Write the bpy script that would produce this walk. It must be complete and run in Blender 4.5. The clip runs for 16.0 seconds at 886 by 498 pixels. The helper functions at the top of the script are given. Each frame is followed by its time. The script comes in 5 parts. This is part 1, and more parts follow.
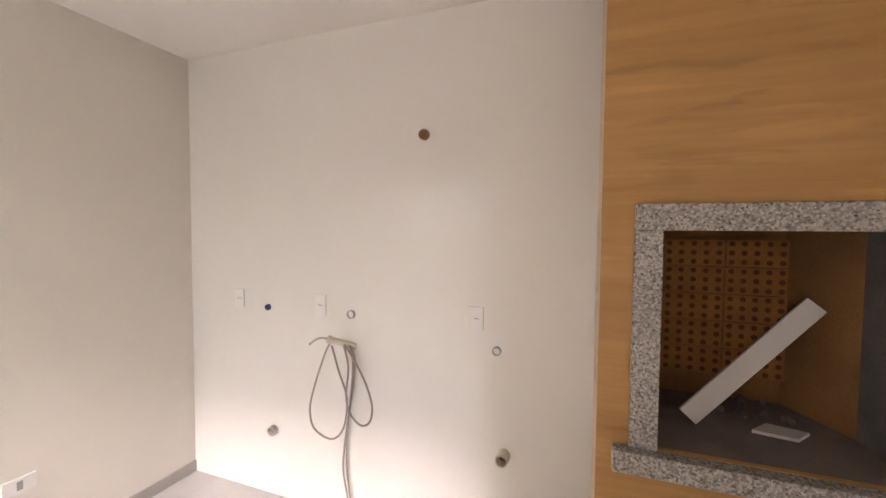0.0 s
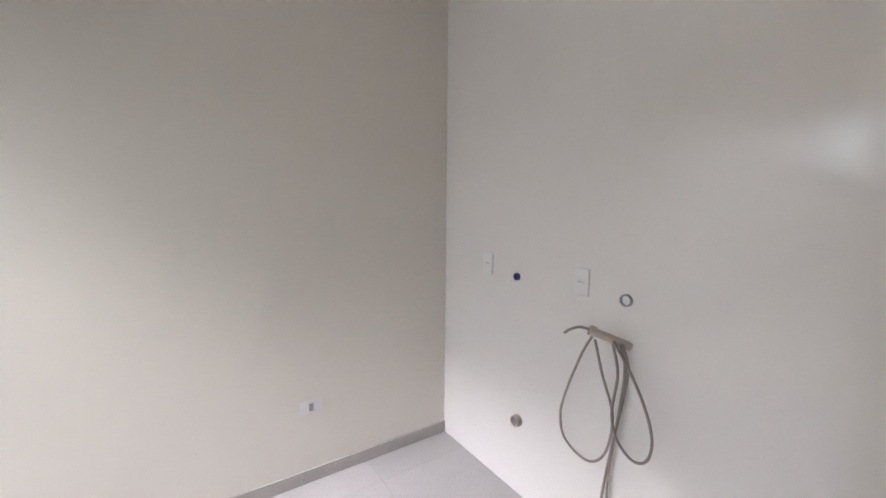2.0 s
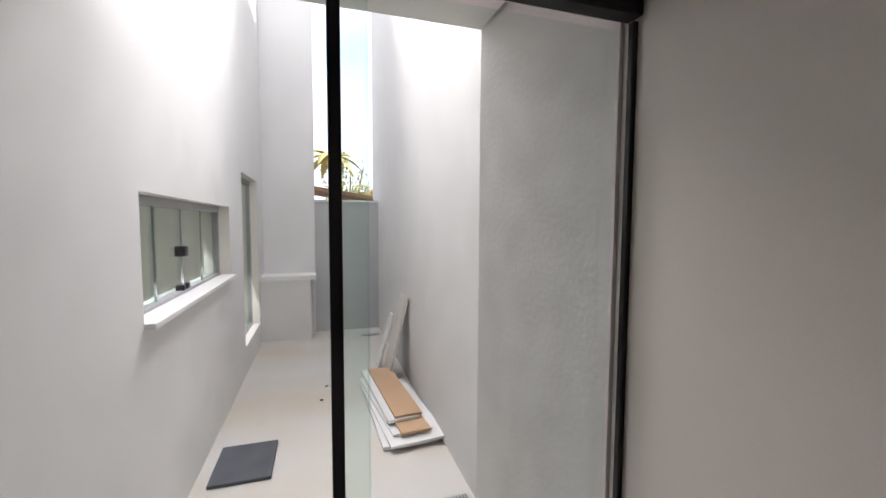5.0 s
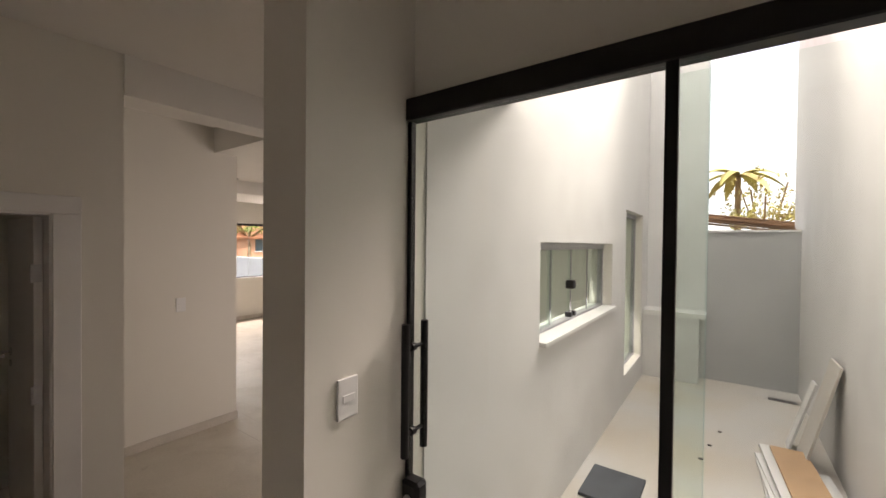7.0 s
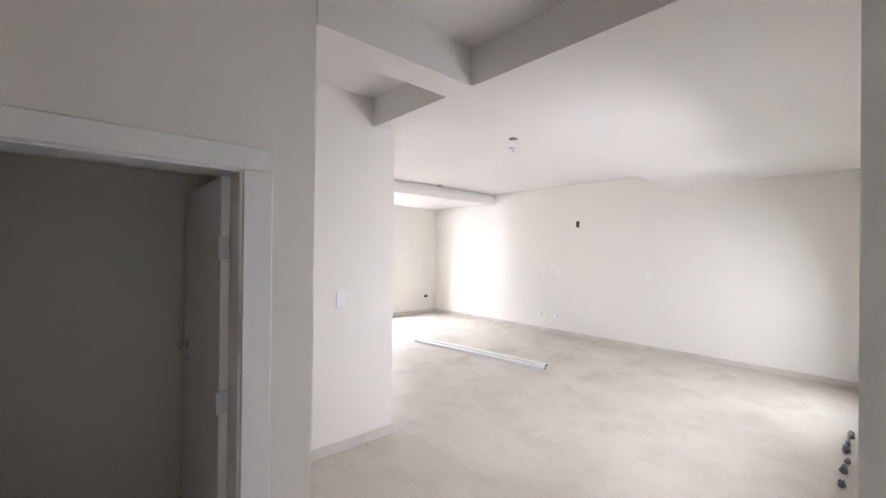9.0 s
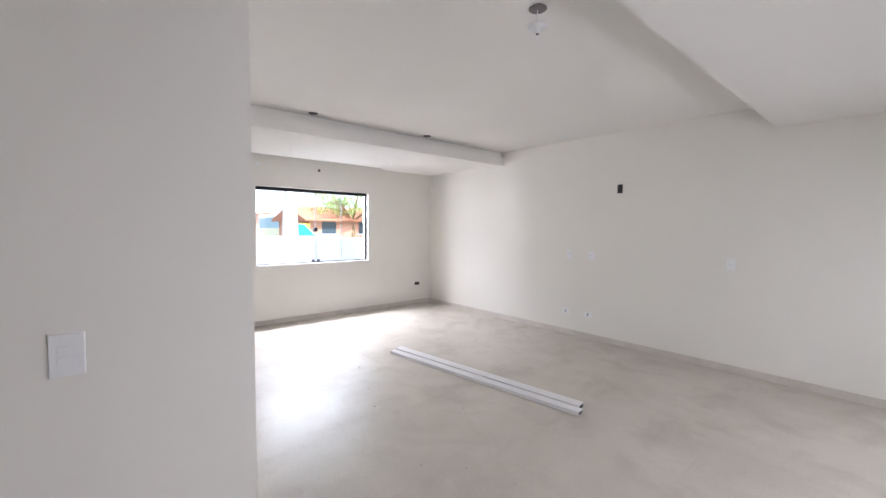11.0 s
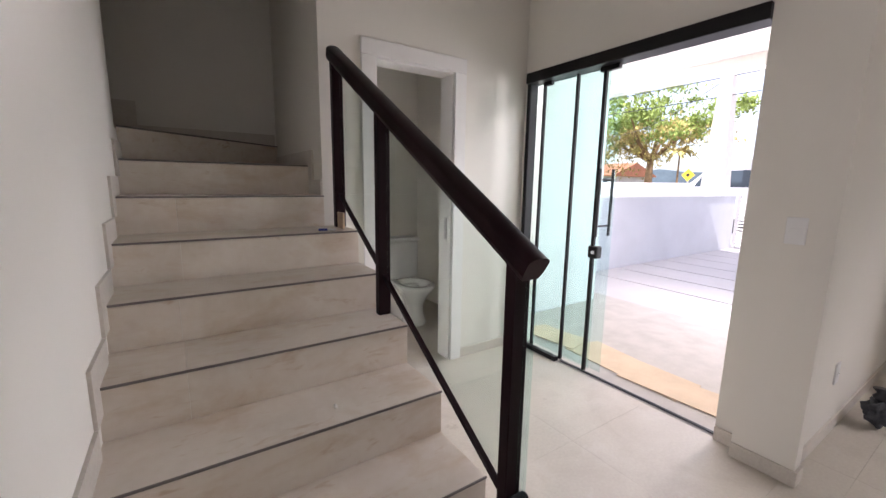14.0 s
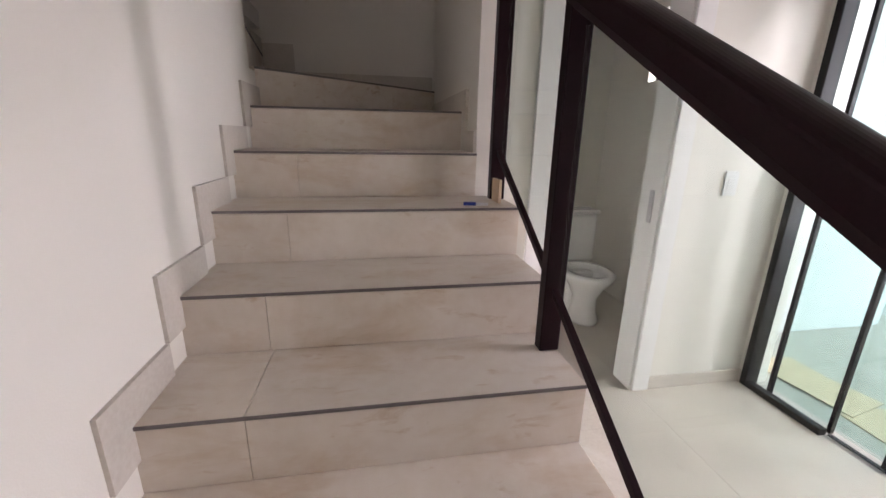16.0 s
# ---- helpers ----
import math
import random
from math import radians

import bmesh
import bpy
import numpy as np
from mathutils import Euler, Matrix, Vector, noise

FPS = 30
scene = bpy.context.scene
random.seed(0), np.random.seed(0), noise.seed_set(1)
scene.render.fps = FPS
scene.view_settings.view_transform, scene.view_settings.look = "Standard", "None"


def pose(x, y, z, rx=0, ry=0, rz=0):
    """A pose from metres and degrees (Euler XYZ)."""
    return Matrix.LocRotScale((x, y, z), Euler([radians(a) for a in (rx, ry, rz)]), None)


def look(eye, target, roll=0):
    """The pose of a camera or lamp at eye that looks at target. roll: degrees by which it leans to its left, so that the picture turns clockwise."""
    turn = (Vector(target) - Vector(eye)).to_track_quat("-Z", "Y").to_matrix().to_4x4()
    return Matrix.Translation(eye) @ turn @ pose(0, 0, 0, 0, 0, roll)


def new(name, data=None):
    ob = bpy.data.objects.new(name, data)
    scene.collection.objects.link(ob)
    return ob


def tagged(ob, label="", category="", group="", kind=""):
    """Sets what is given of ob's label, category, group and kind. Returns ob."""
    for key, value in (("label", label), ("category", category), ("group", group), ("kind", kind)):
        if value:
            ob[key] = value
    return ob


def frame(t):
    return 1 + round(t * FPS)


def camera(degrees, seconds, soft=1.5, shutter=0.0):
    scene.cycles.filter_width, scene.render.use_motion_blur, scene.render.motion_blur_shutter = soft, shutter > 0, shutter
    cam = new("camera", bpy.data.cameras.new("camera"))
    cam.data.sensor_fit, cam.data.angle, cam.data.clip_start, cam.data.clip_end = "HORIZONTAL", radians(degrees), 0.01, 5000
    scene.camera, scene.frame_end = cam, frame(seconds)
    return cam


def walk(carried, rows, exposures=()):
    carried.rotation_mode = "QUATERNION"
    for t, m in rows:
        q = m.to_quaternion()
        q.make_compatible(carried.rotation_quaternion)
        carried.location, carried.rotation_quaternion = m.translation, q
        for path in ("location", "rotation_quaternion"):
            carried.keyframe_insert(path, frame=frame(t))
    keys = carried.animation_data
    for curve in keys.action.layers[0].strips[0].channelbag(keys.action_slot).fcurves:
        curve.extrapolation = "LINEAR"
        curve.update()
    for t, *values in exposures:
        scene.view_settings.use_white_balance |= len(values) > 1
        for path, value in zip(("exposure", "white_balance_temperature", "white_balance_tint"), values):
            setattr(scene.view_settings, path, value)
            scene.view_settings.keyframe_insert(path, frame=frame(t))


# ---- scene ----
cam = camera(96.5, 16.0)
PATH = [
    (0, (-6.749, 5.889, 1.625), (-7.443, 7.763, 1.538), 0.5),
    (0.5, (-6.801, 5.911, 1.596), (-7.707, 7.692, 1.513), 0.6),
    (1, (-6.879, 6.084, 1.521), (-7.992, 7.742, 1.403), 0.6),
    (1.5, (-6.966, 6.226, 1.498), (-8.329, 7.681, 1.337), 0.7),
    (2, (-7.145, 6.341, 1.532), (-8.792, 7.452, 1.295), 0.5),
    (2.5, (-7.407, 6.438, 1.535), (-9.297, 7.053, 1.305), 0.7),
    (3, (-7.727, 6.544, 1.535), (-9.716, 6.528, 1.318), 0.6),
    (3.5, (-7.872, 6.553, 1.553), (-9.738, 5.876, 1.311), 1.3),
    (3.8, (-8.0, 6.495, 1.565), (-9.67, 5.43, 1.322), 1.1),
    (4, (-8.078, 6.457, 1.574), (-9.578, 5.157, 1.331), 1.0),
    (4.2, (-8.142, 6.439, 1.559), (-9.455, 4.953, 1.322), 0.9),
    (6.3, (-8.666, 6.188, 1.675), (-8.105, 4.27, 1.584), 0.5),
    (6.5, (-8.636, 6.256, 1.691), (-7.886, 4.404, 1.619), 0.6),
    (7, (-8.542, 6.499, 1.692), (-7.376, 4.874, 1.665), 0.6),
    (7.5, (-8.422, 6.723, 1.638), (-6.993, 5.323, 1.645), 0.4),
    (8, (-8.194, 6.76, 1.586), (-6.63, 5.513, 1.595), 0.4),
    (8.5, (-7.844, 6.617, 1.557), (-6.258, 5.398, 1.566), 0.5),
    (9, (-7.471, 6.48, 1.519), (-5.984, 5.142, 1.525), 0.6),
    (9.2, (-7.328, 6.384, 1.511), (-5.905, 4.978, 1.518), 0.6),
    (11.3, (-6.068, 4.765, 1.494), (-4.499, 3.535, 1.331), 0.5),
    (11.5, (-5.976, 4.639, 1.49), (-4.299, 3.562, 1.32), 0.3),
    (12, (-5.670, 4.298, 1.474), (-3.768, 3.709, 1.281), 0.6),
    (12.5, (-5.288, 4.075, 1.422), (-3.297, 4.086, 1.236), 0.4),
    (13, (-4.936, 4.004, 1.443), (-3.049, 4.634, 1.231), 0.5),
    (13.5, (-4.621, 4.069, 1.407), (-3.049, 5.28, 1.161), 0.8),
    (14, (-4.344, 4.198, 1.343), (-3.255, 5.842, 1.013), 0.9),
    (14.5, (-4.128, 4.3, 1.288), (-3.467, 6.133, 0.839), 0.9),
    (15, (-4.013, 4.396, 1.234), (-3.599, 6.28, 0.703), 0.8),
    (15.5, (-4.037, 4.588, 1.275), (-3.703, 6.477, 0.71), 1.0),
    (16, (-4.07, 4.876, 1.328), (-3.736, 6.77, 0.777), 1.1),
]
EXPOSURE = [(0.0, 4.45, 6900, 28), (1.0, 4.25, 6100, 26), (2.0, 3.95, 6000, 22), (3.0, 3.75, 5950, 22), (4.0, 3.2, 6200, 25), (6.3, 2.15, 6500, 24), (7.0, 2.6, 7200, 22),
            (8.0, 3.6, 7900, 20), (8.5, 3.8, 7300, 20), (9.0, 3.95, 5650, 18), (9.2, 3.9, 5600, 18), (11.3, 3.15, 5600, 18), (12.0, 2.8, 5600, 18),
            (12.5, 2.35, 5800, 18), (13.0, 2.05, 6100, 20), (13.5, 2.25, 6000, 22), (14.0, 2.55, 6100, 23), (15.0, 2.65, 6100, 26), (16.0, 2.85, 6200, 28)]
walk(cam, [(t, look(e, g, r)) for t, e, g, r in PATH], EXPOSURE)

# ---- world and sun ----
SUN_DIR = Vector((-0.60, -0.10, 0.79)).normalized()      # towards the sun
world = bpy.data.worlds.new("sky")
scene.world = world
world.use_nodes = True
wt = world.node_tree
sky = wt.nodes.new("ShaderNodeTexSky")
sky.sky_type = "NISHITA"
sky.sun_disc = False
sky.dust_density = 3.0
sky.sun_elevation = math.asin(SUN_DIR.z)
sky.sun_rotation = math.atan2(SUN_DIR.x, SUN_DIR.y)
# soft broken sunlit clouds all over the sky
coord = wt.nodes.new("ShaderNodeTexCoord")
flat = wt.nodes.new("ShaderNodeMapping")
flat.inputs["Scale"].default_value = (1.0, 1.0, 2.6)
cloud = wt.nodes.new("ShaderNodeTexNoise")
cloud.inputs["Scale"].default_value, cloud.inputs["Detail"].default_value = 3.2, 7.0
cover = wt.nodes.new("ShaderNodeMapRange")
cover.inputs["From Min"].default_value, cover.inputs["From Max"].default_value = 0.30, 0.58
veil = wt.nodes.new("ShaderNodeMix")
veil.data_type = "RGBA"
wt.links.new(coord.outputs["Generated"], flat.inputs[0])
wt.links.new(flat.outputs[0], cloud.inputs["Vector"])
wt.links.new(cloud.outputs[0], cover.inputs[0])
wt.links.new(cover.outputs[0], veil.inputs["Factor"])
wt.links.new(sky.outputs[0], veil.inputs[6])
veil.inputs[7].default_value = (3.3, 3.35, 3.5, 1.0)
wt.links.new(veil.outputs[2], wt.nodes["Background"].inputs[0])
wt.nodes["Background"].inputs[1].default_value = 0.085
sun = new("sun", bpy.data.lights.new("sun", "SUN"))
sun.data.energy, sun.data.angle, sun.data.color = 1.5, radians(0.5), (1.0, 0.95, 0.87)
sun.matrix_world = look((0, 0, 12), Vector((0, 0, 12)) - SUN_DIR)


def sky_lamp(name, at, aim, sx, sy, watts, spread, color=(1.0, 0.945, 0.90)):
    """An area lamp that stands in for the sky's light at an opening."""
    ob = new(name, bpy.data.lights.new(name, "AREA"))
    ob.data.shape, ob.data.size, ob.data.size_y = "RECTANGLE", sx, sy
    ob.data.energy, ob.data.spread, ob.data.color = watts, radians(spread), color
    ob.matrix_world = look(at, aim)
    return ob


sky_lamp("sky_over_side_yard", (-8.45, 2.5, 9.0), (-8.45, 2.5001, 0), 1.4, 3.9, 24, 180)
sky_lamp("sky_at_glass_door", (-8.60, 1.70, 4.75), (-8.2, 6.4, 0.9), 1.1, 1.1, 11, 80)
sky_lamp("sky_at_side_window", (-7.49, 3.40, 1.41), (-5.0, 3.40, 0.55), 1.70, 0.50, 2.6, 150)
sky_lamp("sky_at_tall_side_window", (-7.49, 1.38, 1.18), (-5.0, 1.38, 0.30), 0.92, 1.60, 1.9, 150)
sky_lamp("sky_at_entrance", (-1.50, 5.75, 2.50), (-3.2, 5.75, 0.6), 1.4, 0.35, 4, 150)
sky_lamp("sky_at_entrance_side", (1.60, 5.12, 1.30), (-1.40, 5.95, 1.30), 0.5, 2.0, 23, 180)
sky_lamp("sky_at_front_window", (0.62, 2.33, 2.55), (-1.4, 2.33, 0.6), 1.8, 0.5, 26, 150)
sky_lamp("sky_over_driveway", (3.4, 2.0, 3.75), (-4.0, 2.2, 0.7), 5.2, 1.8, 14, 110)
sky_lamp("sky_at_front_window_side", (0.80, 3.30, 1.50), (0.80, 2.0, 1.50), 1.1, 1.2, 4.5, 180)
sky_lamp("sky_at_toilet_window", (-1.40, 7.72, 2.60), (-3.0, 7.72, 1.2), 0.5, 0.2, 20, 150)


# ---- materials ----
def material(name, color, rough=0.6, metal=0.0, vary=0.06, scale=6.0, fine=120.0, bump=0.02, spec=0.5, dark=None,
             stain=0.0, coat=0.0, per_object=0.0):
    """Paint, plaster, stone: a base colour that varies at a large and a fine scale, with fine relief."""
    m = bpy.data.materials.new(name)
    m.use_nodes = True
    n, l = m.node_tree.nodes, m.node_tree.links
    b = n["Principled BSDF"]
    b.inputs["Metallic"].default_value, b.inputs["Specular IOR Level"].default_value = metal, spec
    b.inputs["Coat Weight"].default_value = coat
    co = n.new("ShaderNodeNewGeometry")
    big, small = n.new("ShaderNodeTexNoise"), n.new("ShaderNodeTexNoise")
    for tex, sc, det in ((big, scale, 5), (small, fine, 3)):
        tex.inputs["Scale"].default_value, tex.inputs["Detail"].default_value = sc, det
        l.new(co.outputs["Position"], tex.inputs["Vector"])
    mix = n.new("ShaderNodeMixRGB")
    c2 = dark or tuple(c * (1 - 2.2 * vary) for c in color)
    mix.inputs[1].default_value, mix.inputs[2].default_value = (*color, 1), (*c2, 1)
    ramp = n.new("ShaderNodeMapRange")
    ramp.inputs["From Min"].default_value, ramp.inputs["From Max"].default_value = 0.38, 0.68
    l.new(big.outputs["Fac"], ramp.inputs["Value"])
    l.new(ramp.outputs[0], mix.inputs[0])
    grain = n.new("ShaderNodeMixRGB")
    grain.blend_type, grain.inputs[0].default_value = "OVERLAY", min(1.0, 2.5 * vary)
    l.new(mix.outputs[0], grain.inputs[1])
    l.new(small.outputs["Fac"], grain.inputs[2])
    out = grain.outputs[0]
    if per_object:
        info, hsv, mr = n.new("ShaderNodeObjectInfo"), n.new("ShaderNodeHueSaturation"), n.new("ShaderNodeMapRange")
        mr.inputs["To Min"].default_value, mr.inputs["To Max"].default_value = 1 - per_object, 1 + per_object
        l.new(info.outputs["Random"], mr.inputs["Value"])
        l.new(mr.outputs[0], hsv.inputs["Value"])
        l.new(out, hsv.inputs["Color"])
        out = hsv.outputs[0]
    l.new(out, b.inputs["Base Color"])
    rr, sp = n.new("ShaderNodeMapRange"), 0.04 if rough < 0.4 else 0.08
    rr.inputs["To Min"].default_value, rr.inputs["To Max"].default_value = max(0.02, rough - sp), min(1, rough + sp)
    l.new(big.outputs["Fac"], rr.inputs["Value"])
    l.new(rr.outputs[0], b.inputs["Roughness"])
    if bump:
        bp = n.new("ShaderNodeBump")
        bp.inputs["Strength"].default_value, bp.inputs["Distance"].default_value = min(1, bump * 8), 0.004
        l.new(small.outputs["Fac"], bp.inputs["Height"])
        l.new(bp.outputs[0], b.inputs["Normal"])
    return m


def dusted(m, color, scale, lo, hi, amount, stretch=(1, 1, 1), dull=0.0):
    """Lay irregular smears of dust over a material's base colour."""
    n, l = m.node_tree.nodes, m.node_tree.links
    b = n["Principled BSDF"]
    src = b.inputs["Base Color"].links[0].from_socket
    co, mp, nz, mr, mx = n.new("ShaderNodeNewGeometry"), n.new("ShaderNodeMapping"), n.new("ShaderNodeTexNoise"), n.new("ShaderNodeMapRange"), n.new("ShaderNodeMixRGB")
    mp.inputs["Scale"].default_value = stretch
    nz.inputs["Scale"].default_value, nz.inputs["Detail"].default_value, nz.inputs["Roughness"].default_value, nz.inputs["Distortion"].default_value = scale, 7, 0.62, 0.5
    mr.inputs["From Min"].default_value, mr.inputs["From Max"].default_value, mr.inputs["To Max"].default_value = lo, hi, amount
    l.new(co.outputs["Position"], mp.inputs["Vector"]), l.new(mp.outputs[0], nz.inputs["Vector"])
    l.new(nz.outputs["Fac"], mr.inputs["Value"]), l.new(mr.outputs[0], mx.inputs[0])
    mx.inputs[2].default_value = (*color, 1)
    l.new(src, mx.inputs[1]), l.new(mx.outputs[0], b.inputs["Base Color"])
    if dull:
        ad = n.new("ShaderNodeMath")
        ad.operation, ad.use_clamp, ad.inputs[1].default_value = "MULTIPLY_ADD", True, dull
        l.new(mr.outputs[0], ad.inputs[0]), l.new(b.inputs["Roughness"].links[0].from_socket, ad.inputs[2])
        l.new(ad.outputs[0], b.inputs["Roughness"])
    return m


def wood(name, c1, c2, along="x", scale=1.6, rough=0.5, streak=0.25, figure=0.0):
    """Veneer: stretched, wavy grain along one axis."""
    m = bpy.data.materials.new(name)
    m.use_nodes = True
    n, l = m.node_tree.nodes, m.node_tree.links
    b = n["Principled BSDF"]
    co, mp = n.new("ShaderNodeTexCoord"), n.new("ShaderNodeMapping")
    k = {"x": (0.35, 6, 6), "y": (6, 0.35, 6), "z": (6, 6, 0.35)}[along]
    mp.inputs["Scale"].default_value = k
    l.new(co.outputs["Object"], mp.inputs["Vector"])
    nz, fine = n.new("ShaderNodeTexNoise"), n.new("ShaderNodeTexNoise")
    nz.inputs["Scale"].default_value, nz.inputs["Detail"].default_value, nz.inputs["Distortion"].default_value = scale, 6, 1.2
    fine.inputs["Scale"].default_value, fine.inputs["Detail"].default_value = scale * 14, 4
    l.new(mp.outputs[0], nz.inputs["Vector"]), l.new(mp.outputs[0], fine.inputs["Vector"])
    rp = n.new("ShaderNodeValToRGB")
    rp.color_ramp.elements[0].position, rp.color_ramp.elements[0].color = 0.30, (*c2, 1)
    rp.color_ramp.elements[1].position, rp.color_ramp.elements[1].color = 0.66, (*c1, 1)
    l.new(nz.outputs["Fac"], rp.inputs[0])
    ov = n.new("ShaderNodeMixRGB")
    ov.blend_type, ov.inputs[0].default_value = "OVERLAY", streak
    l.new(rp.outputs[0], ov.inputs[1]), l.new(fine.outputs["Fac"], ov.inputs[2])
    out = ov.outputs[0]
    if figure:
        mp2, fk = n.new("ShaderNodeMapping"), n.new("ShaderNodeTexNoise")
        mp2.inputs["Scale"].default_value = tuple(1.0 if q < 1 else 7.5 for q in k)
        fk.inputs["Scale"].default_value, fk.inputs["Detail"].default_value, fk.inputs["Distortion"].default_value = 2.4, 3, 0.9
        l.new(co.outputs["Object"], mp2.inputs["Vector"]), l.new(mp2.outputs[0], fk.inputs["Vector"])
        for lo, hi, c in ((0.60, 0.72, tuple(q * 0.72 for q in c2)), (0.40, 0.30, tuple(min(1, q * 1.22) for q in c1))):
            mr, mx = n.new("ShaderNodeMapRange"), n.new("ShaderNodeMixRGB")
            mr.inputs["From Min"].default_value, mr.inputs["From Max"].default_value, mr.inputs["To Max"].default_value = lo, hi, figure
            mx.inputs[2].default_value = (*c, 1)
            l.new(fk.outputs["Fac"], mr.inputs["Value"]), l.new(mr.outputs[0], mx.inputs[0]), l.new(out, mx.inputs[1])
            out = mx.outputs[0]
    l.new(out, b.inputs["Base Color"])
    b.inputs["Roughness"].default_value = rough
    bp = n.new("ShaderNodeBump")
    bp.inputs["Strength"].default_value, bp.inputs["Distance"].default_value = 0.15, 0.002
    l.new(fine.outputs["Fac"], bp.inputs["Height"]), l.new(bp.outputs[0], b.inputs["Normal"])
    return m


def granite(name):
    """Grey granite with light, mid and dark grains."""
    m = bpy.data.materials.new(name)
    m.use_nodes = True
    n, l = m.node_tree.nodes, m.node_tree.links
    b = n["Principled BSDF"]
    co, vo, nz = n.new("ShaderNodeTexCoord"), n.new("ShaderNodeTexVoronoi"), n.new("ShaderNodeTexNoise")
    vo.inputs["Scale"].default_value, nz.inputs["Scale"].default_value, nz.inputs["Detail"].default_value = 170, 130, 5
    l.new(co.outputs["Object"], vo.inputs["Vector"]), l.new(co.outputs["Object"], nz.inputs["Vector"])
    rp = n.new("ShaderNodeValToRGB")
    rp.color_ramp.elements[0].position, rp.color_ramp.elements[0].color = 0.18, (0.03, 0.03, 0.03, 1)
    rp.color_ramp.elements[1].position, rp.color_ramp.elements[1].color = 0.72, (0.62, 0.60, 0.57, 1)
    e = rp.color_ramp.elements.new(0.42)
    e.color = (0.30, 0.29, 0.28, 1)
    mix = n.new("ShaderNodeMixRGB")
    mix.inputs[0].default_value = 0.45
    l.new(vo.outputs["Color"], mix.inputs[1]), l.new(nz.outputs["Fac"], mix.inputs[2])
    bw = n.new("ShaderNodeRGBToBW")
    l.new(mix.outputs[0], bw.inputs[0]), l.new(bw.outputs[0], rp.inputs[0])
    l.new(rp.outputs[0], b.inputs["Base Color"])
    b.inputs["Roughness"].default_value = 0.35
    return m


def glass(name, tint=(0.93, 0.98, 0.96), rough=0.0):
    """A thin clear pane: mostly see-through, with a Fresnel gloss."""
    m = bpy.data.materials.new(name)
    m.use_nodes = True
    n, l = m.node_tree.nodes, m.node_tree.links
    n.remove(n["Principled BSDF"])
    tr, gl, lw, mx = n.new("ShaderNodeBsdfTransparent"), n.new("ShaderNodeBsdfGlossy"), n.new("ShaderNodeLayerWeight"), n.new("ShaderNodeMixShader")
    pw, ad = n.new("ShaderNodeMath"), n.new("ShaderNodeMath")
    tr.inputs[0].default_value = (*tint, 1)
    gl.inputs["Roughness"].default_value = rough
    pw.operation, pw.inputs[1].default_value = "POWER", 5.0
    ad.operation, ad.inputs[1].default_value, ad.inputs[2].default_value = "MULTIPLY_ADD", 0.45, 0.03
    l.new(lw.outputs["Facing"], pw.inputs[0]), l.new(pw.outputs[0], ad.inputs[0]), l.new(ad.outputs[0], mx.inputs[0])
    l.new(tr.outputs[0], mx.inputs[1]), l.new(gl.outputs[0], mx.inputs[2])
    l.new(mx.outputs[0], n["Material Output"].inputs[0])
    return m


def leaf_material(name, c1, c2):
    m = material(name, c1, 0.6, vary=0.1, scale=1.2, fine=9, bump=0, dark=c2)
    n = m.node_tree.nodes
    n["Principled BSDF"].inputs["Transmission Weight"].default_value = 0.0
    return m


M_WALL = material("warm_white_paint", (0.78, 0.755, 0.69), 0.62, vary=0.012, scale=1.1, fine=220, bump=0.012)
M_CEIL = material("white_ceiling_paint", (0.82, 0.80, 0.76), 0.75, vary=0.012, scale=1.0, fine=160, bump=0.008)
M_KWALL = material("white_glossy_panel", (0.84, 0.83, 0.80), 0.16, vary=0.01, spec=0.8, scale=1.4, fine=60, bump=0.004)
M_FLOOR = material("beige_porcelain", (0.57, 0.525, 0.45), 0.34, vary=0.05, scale=1.9, fine=70, bump=0.003, per_object=0.012)
M_KFLOOR = material("grey_porcelain", (0.48, 0.47, 0.46), 0.33, vary=0.05, scale=2.6, fine=90, bump=0.004, per_object=0.03)
M_GROUT = material("grey_grout", (0.44, 0.41, 0.37), 0.9, fine=300)
M_STEP = material("beige_stair_porcelain", (0.73, 0.665, 0.585), 0.42, vary=0.06, scale=3.2, fine=26, bump=0.006, per_object=0.04, dark=(0.65, 0.575, 0.49))
dusted(M_STEP, (0.50, 0.35, 0.20), 2.6, 0.50, 0.74, 0.62, (1.0, 2.5, 2.5))
dusted(M_STEP, (0.44, 0.27, 0.13), 7.0, 0.60, 0.72, 0.50, (1.0, 3.0, 3.0))
dusted(M_FLOOR, (0.42, 0.375, 0.315), 2.4, 0.48, 0.74, 0.55, dull=0.5)
dusted(M_FLOOR, (0.66, 0.64, 0.60), 3.3, 0.58, 0.78, 0.5, dull=0.6)
dusted(M_FLOOR, (0.30, 0.25, 0.20), 9.0, 0.66, 0.76, 0.5, dull=0.4)
M_NOSE = material("dark_edge_trim", (0.17, 0.15, 0.145), 0.5, vary=0.05, fine=200)
M_SKIRT = material("beige_skirting_tile", (0.62, 0.575, 0.51), 0.42, vary=0.06, scale=4, fine=80, bump=0.004)
M_KSKIRT = material("grey_skirting_tile", (0.47, 0.45, 0.43), 0.4, vary=0.06, scale=4, fine=80, bump=0.004)
M_TRIM = material("white_door_lacquer", (0.80, 0.79, 0.77), 0.38, vary=0.01, fine=90, bump=0.004)
M_BLACK = material("black_aluminium", (0.008, 0.007, 0.008), 0.4, vary=0.05, fine=200, bump=0.004, spec=0.25)
M_RAIL = material("dark_brown_rail", (0.016, 0.0055, 0.008), 0.40, vary=0.1, scale=8, fine=160, bump=0.003, spec=0.12)
